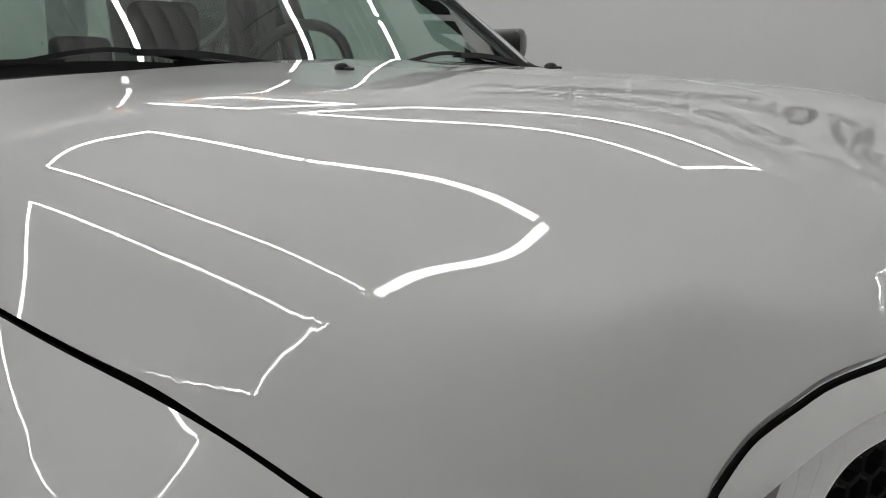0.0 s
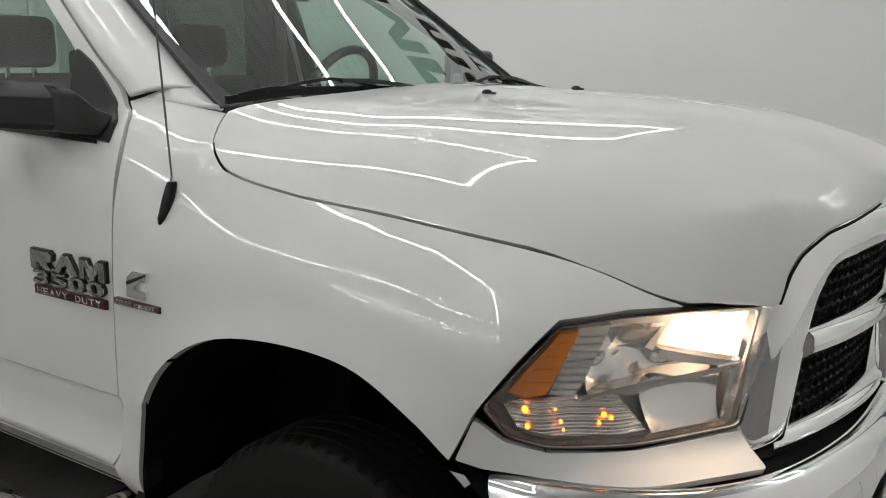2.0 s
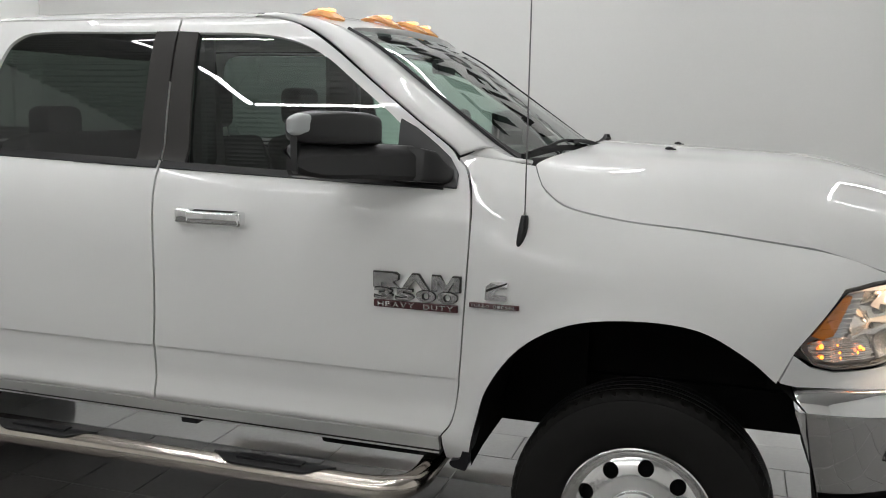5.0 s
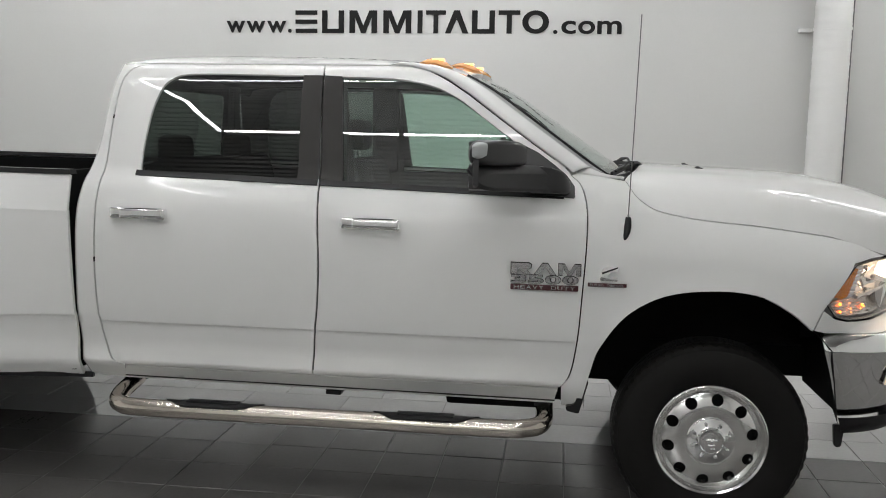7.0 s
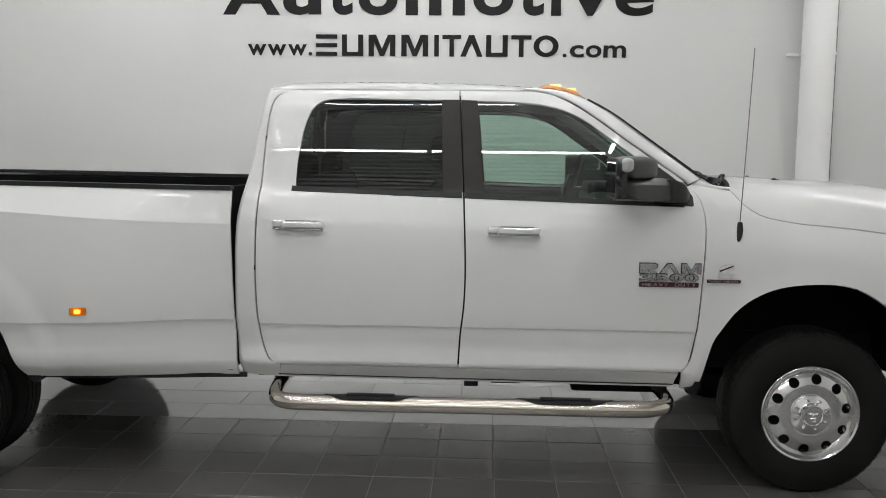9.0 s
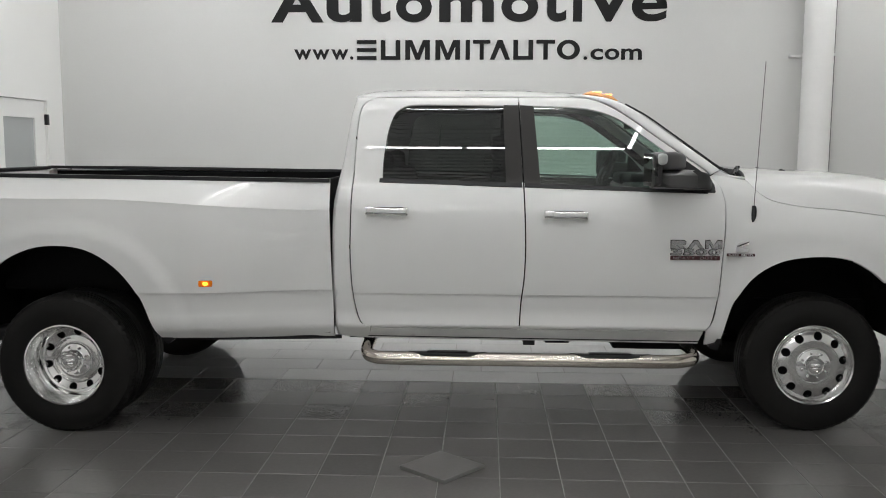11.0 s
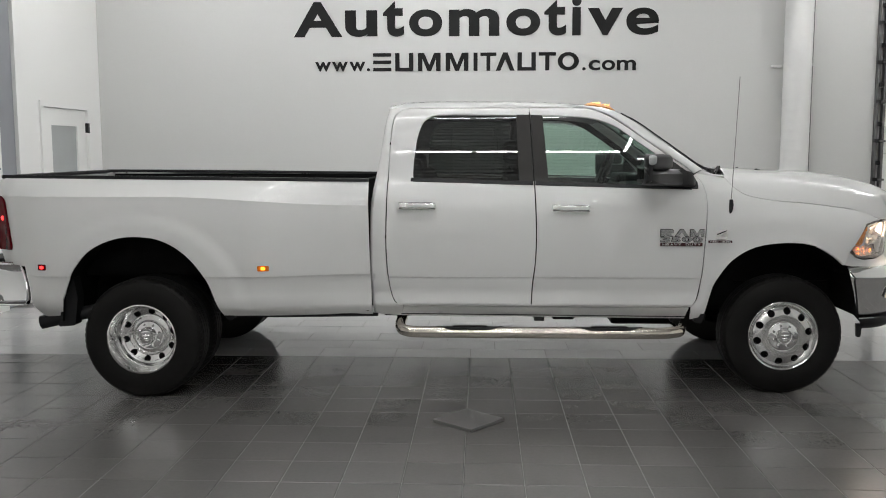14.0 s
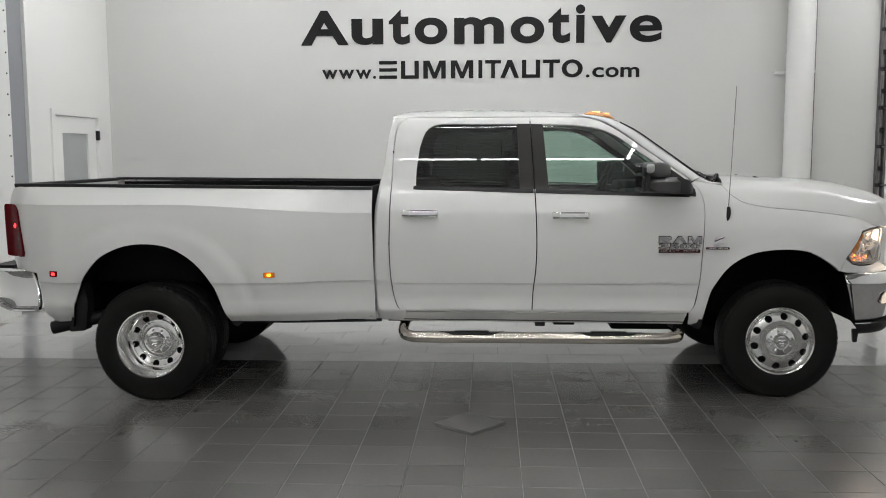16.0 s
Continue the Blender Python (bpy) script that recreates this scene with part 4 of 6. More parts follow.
def hood():
    rear = [(-0.29 - 0.112 * (v ** 1.8), -EDGE_Y(-0.402) * v) for v in np.linspace(0, 1, 12)]
    side = [(p[0], p[1] + 0.0008) for p in H_E]
    nose = [(0.74, -0.686), (0.795, -0.634), (0.802, -0.620)] + [(p[0], p[1]) for p in H_F[-4::-1]]
    half = rear + side[1:] + nose
    o = half + [(x, -y) for x, y in half[-2:0:-1]]
    h = sheet("hood", o, hood_top, M_PAINT, truck, eps=0.003, step=0.015, edge_step=0.02, out=(0, 0, 1), depth=0.022, label="glossy white hood with raised centre")
    for s in (1, -1):
        # black tube laid along the hood gap in place of its deep shade
        sweep("hood_seal", [(p[0], s * (p[1] + 0.002), p[2] - 0.018) for p in H_E[:-3]], ring(0.009, 6), M_LINER, truck, up=(0, 1, 0.3))
    rim = [(p[0] + 0.003, p[1], hood_top(p[0], p[1])[2] - 0.006) for p in H_F[:-3]] + [(0.801, -0.622, hood_top(0.801, -0.622)[2] - 0.005)]
    sweep("nose_seal", rim[::-1] + [(x, -y, z) for x, y, z in rim[1:]], ring(0.003, 6), M_LINER, truck, up=(0.3, 0.1, 1))
    for y in (-0.257, 0.257):
        z = hood_top(-0.03, y)[2]
        bm = bmesh.new()
        bmesh.ops.create_uvsphere(bm, u_segments=16, v_segments=8, radius=1, matrix=Matrix.Translation((-0.03, y, z + 0.002)) @ Matrix.Diagonal((0.015, 0.010, 0.009, 1)))
        box_bm(-0.022, -0.006, y - 0.006, y + 0.006, z - 0.004, z + 0.004, 0.002, bm=bm)
        part("washer_jet", bm, M_BLACK, h, "", True)
    full = [[(x, -y, hood_top(x, y)[2]) for x, y in rear[:0:-1]] + [hood_top(x, y) for x, y in rear]]
    return full


HOOD = hood()


def cowl():
    front = [Vector(p) + Vector((-0.012, 0, -0.012)) for p in HOOD[0]]
    n = len(front)
    base = WS[-1]
    def along(row, u):
        f = u * (len(row) - 1)
        i = min(int(f), len(row) - 2)
        a, b = Vector(row[i]), Vector(row[i + 1])
        return a + (b - a) * (f - i)
    us = np.linspace(0, 1, 31)
    # both rows run from the driver's side to the passenger's
    a = [along(front, u) for u in us]
    b = [along(base[::-1] if base[0][1] < 0 else base, u) for u in us]
    low = [(p + q) / 2 + Vector((0, 0, -0.035)) for p, q in zip(a, b)]
    loft("cowl", [a, low, [q + Vector((0.02, 0, -0.004)) for q in b], [q + Vector((-0.012, 0, 0.008)) for q in b]], M_BLACK, truck, out=(0, 0, 1), label="black plastic cowl below the windshield")
    def at(y, out, up):
        return Vector((-0.467 + 0.14 * (1 - (y / 0.752) ** 2) + out, y, up))
    # blade low along the cowl, a bridge over it and the arm rising to the bridge
    for y0, y1 in ((-0.735, -0.15), (0.0, 0.60)):
        n = 24
        ys = [y0 + (y1 - y0) * k / n for k in range(n + 1)]
        rise = [1.482 + 0.020 * math.sin(math.pi * min(1.0, k / n * 1.1)) for k in range(n + 1)]
        w = sweep("wiper", [at(y, 0.004, z) for y, z in zip(ys, rise)], [(-0.007, -0.013), (0.007, -0.013), (0.005, 0.006), (-0.005, 0.006)], M_BLACK, truck, "black wiper blade and arm")
        for a, b, h in ((1, 8, 0.012), (15, 23, 0.012), (4, 19, 0.024)):
            m = (a + b) // 2
            arc_ = crom([at(ys[a], 0.012, rise[a] + 0.006), at(ys[m], 0.016, rise[m] + h), at(ys[b], 0.012, rise[b] + 0.006)], 6)
            sweep("wiper_bridge", arc_, [(-0.006, -0.004), (0.006, -0.004), (0.004, 0.004), (-0.004, 0.004)], M_BLACK, w)
        m = 12
        arm = crom([at(ys[m], 0.022, rise[m] + 0.020), at(ys[m] + 0.12, 0.030, rise[m] + 0.016), at(ys[m] + 0.30, 0.055, 1.492), at(ys[m] + 0.44, 0.075, 1.478)], 6)
        sweep("wiper_arm", arm, [(-0.013, -0.005), (0.013, -0.005), (0.009, 0.006), (-0.009, 0.006)], M_BLACK, w)


cowl()


def fenders(mirror):
    arch = arc([(-0.545, 0.585), (-0.526, 0.664), (-0.490, 0.776), (-0.391, 0.914), (-0.243, 1.001), (-0.055, 1.031), (0.125, 1.018), (0.262, 0.950), (0.345, 0.882)], 5)
    gap = [(p[0], p[2] - 0.004) for p in H_E]
    top = [(-0.607, 1.484), (-0.50, 1.469), (-0.414, 1.456)]
    o = [(-0.640, 0.502), (-0.562, 0.505)] + arch + [(0.389, 0.976), (0.512, 1.150), (0.60, 1.164), (0.672, 1.165)] + gap[::-1][1:] + top[::-1][1:] + [(x + 0.0055, z) for x, z in FRONT_EDGE[::-1]]
    sheet("front_fender", o, fender, M_PAINT, truck, mirror=mirror, step=0.035, edge_step=0.02, depth=0.02, label="white front fender with wheel arch")
    s = -1 if mirror else 1
    a = crom([fender(-0.607, 1.484), fender(-0.50, 1.469), fender(-0.414, 1.456)], 5)
    b = crom([(-0.535, -0.752, 1.512), (-0.465, -0.765, 1.472), (-0.407, -0.80, 1.468)], 5)
    m = [(p + q) / 2 + np.array((0, -0.008, 0.010)) for p, q in zip(a, b)]
    loft("fender_top", [a, m, b], M_PAINT, truck, mirror=mirror, out=(0, -1, 1), depth=0.01)
    # black inner liner of the arch
    lip = [fender(x, z) for x, z in arch]
    lip = [(lip[0][0], lip[0][1], 0.50)] + lip + [(0.43, lip[-1][1], 0.80), (0.47, lip[-1][1], 0.50)]
    rows = [[(x, y + 0.012, z) for x, y, z in lip], [(x + 0.02 * (x > 0), y + 0.16, z + 0.02) for x, y, z in lip], [(x, -0.42, z + 0.03) for x, y, z in lip]]
    loft("arch_liner", rows, M_LINER, truck, mirror=mirror, out=(0, 0, -1), label="black wheel arch liner")
    flap = rounded([(-0.615, 0.485), (-0.565, 0.475), (-0.528, 0.62), (-0.548, 0.63), (-0.585, 0.515), (-0.622, 0.503)], 0.010)
    sheet("mud_lip", flap, lambda x, z: (x, -0.965 + 0.10 * max(0, 0.62 - z), z), M_BLACK, truck, mirror=mirror, step=0.05, depth=0.05)
    part("inner_wall", box_bm(-0.75, 0.55, min(s * -0.42, s * -0.40), max(s * -0.42, s * -0.40), 0.57, 1.15), M_LINER, truck)
    part("inner_wall", box_bm(-0.75, -0.25, min(s * -0.54, s * -0.52), max(s * -0.54, s * -0.52), 0.52, 1.15), M_LINER, truck)


mirrored(fenders)

K_LINE = table((0.345, 0.406, 0.47, 0.55, 0.63, 0.70, 0.755, 0.80), (0.985, 0.962, 0.932, 0.875, 0.795, 0.705, 0.63, 0.575))


def corner(off=0.0):
    def f(x, z):
        e = 0.01
        d = Vector((-(K_LINE(x + e) - K_LINE(x - e)) / (2 * e), 1)).normalized()
        w = K_LINE(x) + 0.06 * (z - 0.98)
        return (x + off * d[0], -(w + off * d[1]), z)
    return f


HL = [(0.397, 0.985, 0.008), (0.516, 1.143, 0.012), (0.60, 1.156), (0.682, 1.158), (0.785, 1.152, 0.012), (0.752, 0.922, 0.012), (0.62, 0.912), (0.50, 0.915), (0.437, 0.933, 0.012)]


def headlight(mirror):
    s = -1 if mirror else 1
    kw = dict(mirror=mirror, out=(1, -1, 0))
    h = sheet("headlight", rounded(HL, 0.01), corner(-0.085), M_LAMPGREY, truck, step=0.03, depth=0, label="lit headlight with clear lens and amber corner", **kw)
    sheet("lens", rounded([(x * 0.985 + 0.0085, z * 0.985 + 0.0155) for x, z, *_ in HL], 0.01), corner(0.004), M_LENS, h, step=0.03, depth=0.0, label="clear lamp lens", **kw).visible_shadow = False
    inner = [(0.61 + (x - 0.61) * 0.992, 1.03 + (z - 1.03) * 0.986) for x, z, *_ in HL]
    sheet("bezel", rounded(HL, 0.01), corner(0.003), M_BLACK, h, holes=[rounded(inner, 0.01)], step=0.05, edge_step=0.02, depth=0.006, **kw)
    rim = [(x + (0.61 - x) * (0.08 if x > 0.7 else 0.025), z + (1.03 - z) * 0.04) for x, z in inner]
    sheet("rim", rounded(inner, 0.01), corner(-0.006), M_LAMPRIM, h, holes=[rounded(rim, 0.01)], step=0.05, edge_step=0.02, depth=0.02, label="grey lens rim", **kw)
    wall = [Vector(corner(-0.002)(x, z)) for x, z in dense(rounded(inner, 0.01), 0.03)]
    back = [Vector(corner(-0.085)(x, z)) for x, z in dense(rounded(inner, 0.01), 0.03)]
    loft("housing", [wall + wall[:1], back + back[:1]], M_LAMPGREY, h, mirror=mirror)
    sheet("amber_reflector", rounded([(0.438, 1.013), (0.518, 1.122), (0.545, 1.126), (0.500, 1.012), (0.47, 1.004)], 0.004), corner(-0.014), M_AMBER, h, step=0.02, depth=0.02, label="orange reflector strip", **kw)
    for k in range(4):
        t = 0.15 + 0.22 * k
        x0, x1, z = 0.438 + 0.08 * t, 0.500 + 0.045 * t, 1.013 + 0.11 * t
        sheet("amber_rib", [(x0 + 0.012, z), (x1, z), (x1 + 0.002, z + 0.005), (x0 + 0.015, z + 0.005)], corner(-0.011), M_AMBER, h, step=0.03, depth=0.004, **kw)
    # ribbed grey column between the amber strip and the chrome bowl
    sheet("divider", [(0.504, 1.006), (0.549, 1.127), (0.593, 1.132), (0.556, 1.03), (0.540, 1.00)], corner(-0.03), M_LAMPGREY, h, step=0.02, depth=0.02, label="ribbed grey divider", **kw)
    for k in range(8):
        t = 0.08 + 0.115 * k
        x0, x1, z = 0.504 + 0.045 * t, 0.545 + 0.048 * t, 1.006 + 0.12 * t
        sheet("rib", [(x0, z), (x1 - 0.004, z), (x1 - 0.002, z + 0.0035), (x0 + 0.002, z + 0.0035)], corner(-0.022), M_REFL, h, step=0.03, depth=0.010, **kw)
    def bowl(cx, cz, rx, rz, deep, base, fold=0.0, f1=60.0, f2=40.0):
        c = corner(base)
        def f(u, v):
            r2 = min((u / rx) ** 2 + (v / rz) ** 2, 1)
            d = deep * (1 - r2) + fold * math.sin(f1 * u + f2 * v) + 0.5 * fold * math.sin(1.7 * f2 * u - 1.3 * f1 * v)
            x, y, z = c(cx + u, cz + v)
            return (x - d * 0.8, y + d * 0.6, z)
        return f
    # chrome bowl with folded facets
    sheet("reflector", [(-0.052, -0.066), (-0.015, 0.050), (0.055, 0.055), (0.040, 0.0), (0.075, -0.025), (0.02, -0.045)], bowl(0.610, 1.075, 0.09, 0.08, 0.05, -0.02, 0.005, 75, 48), M_REFL, h, step=0.008, depth=0.0, label="folded chrome reflector", **kw)
    sheet("facet", [(0.648, 1.068), (0.748, 1.034), (0.752, 1.044), (0.69, 1.070), (0.652, 1.086)], corner(-0.014), M_REFL, h, step=0.02, depth=0.02, **kw)
    sheet("shelf", arc([(0.545, 0.998), (0.585, 1.012), (0.615, 1.006), (0.64, 1.016), (0.69, 1.024), (0.748, 1.036)]) + [(0.749, 1.044), (0.69, 1.036), (0.64, 1.03), (0.60, 1.022), (0.552, 1.010)], corner(-0.010), M_REFL, h, step=0.02, depth=0.05, label="chrome shelf across the lamp", **kw)
    sheet("reflector", [(-0.055, 0.035), (0.055, 0.052), (0.045, -0.070), (-0.045, -0.075)], bowl(0.695, 0.992, 0.09, 0.09, 0.06, -0.02, 0.001), M_REFL, h, step=0.012, depth=0.0, label="smooth lower chrome bowl", **kw)
    def ribbed(x, z):
        a, b, c = corner(-0.022)(x, z)
        w = 0.003 * math.sin(z * 480) + 0.004 * math.sin(x * 55)
        return (a + w, b - w, c)
    sheet("ribbed_lens", [(0.455, 0.943), (0.432, 0.987), (0.462, 1.003), (0.545, 1.003), (0.60, 1.006), (0.640, 0.932), (0.55, 0.925)], ribbed, M_RIBS, h, step=0.0032, edge_step=0.02, depth=0.0, label="ribbed turn-signal reflector", **kw)
    # emissive patch stands in for the reflector lit by its bulb
    sheet("low_beam", rounded([(0.648, 1.094), (0.668, 1.140), (0.770, 1.138), (0.757, 1.050), (0.70, 1.074)], 0.006), bowl(0, 0, 1, 1, 0, -0.022), M_LOWGLOW, h, step=0.015, depth=0.0, label="warm white glowing patch for the lit low-beam reflector", **kw)
    for bx, bz, r in ((0.466, 0.984, 0.0036), (0.470, 0.952, 0.0028), (0.512, 0.985, 0.0016), (0.520, 0.962, 0.002), (0.524, 0.946, 0.0016), (0.580, 0.972, 0.003), (0.590, 0.965, 0.0024), (0.574, 0.957, 0.002)):
        bm = bmesh.new()
        x, y, z = corner(-0.012)(bx, bz)
        bmesh.ops.create_uvsphere(bm, u_segments=10, v_segments=6, radius=1, matrix=Matrix.Translation((x, s * y, z)) @ Matrix.Diagonal((r * 1.7, r, r * 2.0, 1)))
        part("turn_bulb", bm, M_TURN, h, "", True)
    lamp = bpy.data.lights.new("low_beam_light", "POINT")
    lamp.energy, lamp.color, lamp.shadow_soft_size = 1.3, (1.0, 0.76, 0.56), 0.012
    x, y, z = corner(-0.006)(0.705, 1.088)
    ob = new("low_beam_light", lamp)
    ob.location = (x, s * y, z)
    ob.parent = h
    o = [(0.385, 0.963), (0.434, 0.926), (0.50, 0.909), (0.62, 0.906), (0.75, 0.916), (0.765, 0.862), (0.60, 0.862), (0.40, 0.870), (0.352, 0.882)]
    def panel(x, z):
        return corner(0.004 + 0.06 * (max(0.915 - z, 0) / 0.055) ** 2 * sstep(0.42, 0.64, x))(x, z)
    sheet("headlight_panel", rounded(o, 0.006), panel, M_PAINT, truck, mirror=mirror, step=0.03, edge_step=0.02, out=(1, -1, 0), label="white panel below the headlight")
    sheet("gap_filler", [(0.36, 0.83), (0.78, 0.83), (0.80, 1.17), (0.53, 1.16), (0.36, 0.95)], corner(-0.10), M_LINER, truck, mirror=mirror, step=0.1, depth=0, out=(1, -1, 0))


mirrored(headlight)


def grille():
    def face(y, z):
        return (0.915 - 0.115 * (abs(y) / 0.6) ** 2.2 - 0.08 * (1.2 - z), y, z)
    mid = crom([(0.565, 0.85), (0.560, 1.0), (0.550, 1.12), (0.530, 1.18), (0.483, 1.223), (0.39, 1.237), (0.20, 1.247), (0, 1.251)], 10)
    loop = [(-y, z) for y, z in mid] + [(y, z) for y, z in mid[-2::-1]]
    # surround: rolled outer lip, broad face, and a bevel falling to the mesh, broad at the sides
    prof = [(0.066, -0.03), (0.066, 0.006), (0.0645, 0.016), (0.060, 0.026), (0.053, 0.032), (0.042, 0.036), (0.015, 0.039), (-0.006, 0.039), (-0.016, 0.036), (-0.024, 0.029), (-0.040, 0.012), (-0.052, -0.004), (-0.056, -0.020), (-0.056, -0.04)]
    curves = [[] for _ in prof]
    for i, (y, z) in enumerate(loop):
        a, b = loop[max(i - 1, 0)], loop[min(i + 1, len(loop) - 1)]
        t = Vector((b[0] - a[0], b[1] - a[1])).normalized()
        n = Vector((-t.y, t.x))
        wide = 0.72 + 0.95 * abs(n.x) ** 2
        for c, (o, h) in zip(curves, prof):
            o = o if o > 0 else o * wide
            p = face(y + n.x * o, z + n.y * o)
            c.append((p[0] - 0.022 + h, p[1], p[2]))
    g = loft("grille", curves, M_CHROME, truck, "chrome grille surround with black honeycomb mesh", out=(1, 0, 0))
    bar = [(0.029, -0.03), (0.029, -0.004), (0.027, 0.002), (0.016, 0.017), (0.011, 0.019), (-0.011, 0.019), (-0.016, 0.017), (-0.027, 0.002), (-0.029, -0.004), (-0.029, -0.03)]
    sweep("crossbar", [(face(y, 1.062)[0] - 0.002, y, 1.062) for y in np.linspace(-0.50, 0.50, 25)], bar, M_CHROME, g, up=(1, 0, 0.1))
    sweep("crossbar", [(face(0, z)[0] + 0.01, 0, z) for z in np.linspace(0.86, 1.24, 12)], bar, M_CHROME, g, up=(1, 0, 0))
    sweep("crossbar", [(face(y, 0.868)[0], y, 0.868) for y in np.linspace(-0.57, 0.57, 25)], bar, M_CHROME, g, up=(1, 0, 0.1))
    sheet("emblem", circle(0, 1.08, 0.07, 24), lambda y, z: (face(y, z)[0] + 0.055 - 3 * (y * y + (z - 1.08) ** 2), y, z), M_CHROME, g, step=0.02, depth=0.03, out=(1, 0, 0))
    # honeycomb
    verts, faces = [], []
    r = 0.0165
    for i in range(-22, 23):
        for j in range(-8, 12):
            y, z = i * r * math.sqrt(3) + (r * math.sqrt(3) / 2 if j % 2 else 0), 1.05 + j * r * 1.5
            if abs(y) > 0.56 or not 0.83 < z < 1.27:
                continue
            k = len(verts)
            for q, d in ((r * 1.0, 0.0), (r * 0.80, 0.004), (r * 0.74, -0.02)):
                for a in range(6):
                    t = math.pi / 6 + a * math.pi / 3
                    p = face(y + q * math.cos(t), z + q * math.sin(t))
                    verts.append((p[0] - 0.03 + d, p[1], p[2]))
            for m in (0, 6):
                for a in range(6):
                    b = (a + 1) % 6
                    faces.append([k + m + a, k + m + b, k + m + 6 + b, k + m + 6 + a])
    tagged(obj("honeycomb_mesh", verts, faces, M_BLACK, g, smooth=False), "black honeycomb mesh", kind="stuff")
    sheet("backing", [(-0.55, 0.82), (0.55, 0.82), (0.545, 1.15), (0.47, 1.235), (-0.47, 1.235), (-0.545, 1.15)], lambda y, z: (face(y, z)[0] - 0.06, y, z), M_LINER, g, step=0.1, depth=0, out=(1, 0, 0))


grille()


def front_bumper():
    half = crom([(0.388, -0.965, 0.75), (0.50, -0.958, 0.75), (0.62, -0.925, 0.75), (0.74, -0.85, 0.75), (0.84, -0.73, 0.75), (0.91, -0.56, 0.75), (0.955, -0.32, 0.75), (0.965, 0.0, 0.75)], 6)
    full = half + [np.array((p[0], -p[1], p[2])) for p in half[-2::-1]]
    def row(off, z, lean):
        out = []
        for i, p in enumerate(full):
            a, b = full[max(i - 1, 0)], full[min(i + 1, len(full) - 1)]
            t = (b - a) / np.linalg.norm(b - a)
            n = np.array((t[1], -t[0], 0))
            k = abs(i / (len(full) - 1) * 2 - 1)
            q = p + n * off
            out.append((q[0] + lean * k ** 6, q[1], z + 0.010))
        return out
    rows = [row(-0.062, 0.842, 0), row(-0.050, 0.850, 0), row(-0.040, 0.851, 0), row(-0.030, 0.848, 0.002), row(-0.021, 0.841, 0.004), row(-0.013, 0.830, 0.006), row(-0.006, 0.816, 0.009), row(-0.001, 0.801, 0.012), row(0.003, 0.790, 0.014), row(0.002, 0.780, 0.016), row(-0.006, 0.74, 0.03), row(-0.018, 0.68, 0.05), row(-0.036, 0.60, 0.075), row(-0.060, 0.525, 0.095), row(-0.08, 0.50, 0.10), row(-0.12, 0.495, 0.10)]
    b = loft("front_bumper", rows, M_CHROME, truck, out=(1, 0, 0.2), label="chrome front bumper with fog lamps", depth=0.004)
    low = [row(-0.045, 0.502, 0.10), row(-0.045, 0.47, 0.11), row(-0.07, 0.43, 0.12), row(-0.14, 0.42, 0.12)]
    loft("valance", low, M_BLACK, b, out=(1, 0, 0), label="black lower valance")
    loft("bumper_gap", [row(-0.05, 0.832, 0), row(-0.10, 0.842, 0)], M_LINER, b, out=(1, 0, 1))
    for s in (1, -1):
        i = 17
        p, q = full[i], full[i + 2]
        t = Vector(q - p).normalized()
        n = Vector((t[1], -t[0], 0))
        c = Vector((p[0], p[1], 0.706)) + n * 0.004 + t * 0.012
        def surf(u, v, c=c, t=t, n=n):
            w = c + t * u + Vector((0, 0, v)) + n * (0.2 * v - 0.010)
            return tuple(w)
        shape = [(-0.078, -0.06), (0.075, -0.065), (0.085, 0.050), (0.0, 0.032), (-0.066, 0.012)]
        f = sheet("fog_lamp", rounded(shape, 0.012), surf, M_REFL, truck, mirror=s < 0, step=0.03, depth=0.006, out=(1, -1, 0), label="lit fog lamp with warm glow")
        def lens(u, v, n=n, surf=surf):
            return tuple(Vector(surf(u, v)) + n * (0.003 + 0.0012 * math.sin(u * 210)))
        sheet("lens", rounded([(u * 0.95, v * 0.93) for u, v in shape], 0.010), lens, M_FOGLENS, f, mirror=s < 0, step=0.006, depth=0.0, out=(1, -1, 0), label="warm ribbed fog lens")
        bm = bmesh.new()
        x, y, z = surf(0.02, -0.01)
        bmesh.ops.create_uvsphere(bm, u_segments=12, v_segments=8, radius=1, matrix=Matrix.Translation((x, s * y, z)) @ Matrix.Diagonal((0.012, 0.012, 0.018, 1)))
        part("bulb", bm, M_FOG, f, "glowing warm bulb", True)
    for s in (1, -1):
        sheet("tow_hook", rounded([(-0.014, -0.045), (0.012, -0.045), (0.022, 0.05), (-0.022, 0.05)], 0.012), lambda u, v: (0.50 + u, -0.90, 0.425 + v), M_BLACK, b, mirror=s < 0, step=0.04, depth=0.02)


front_bumper()


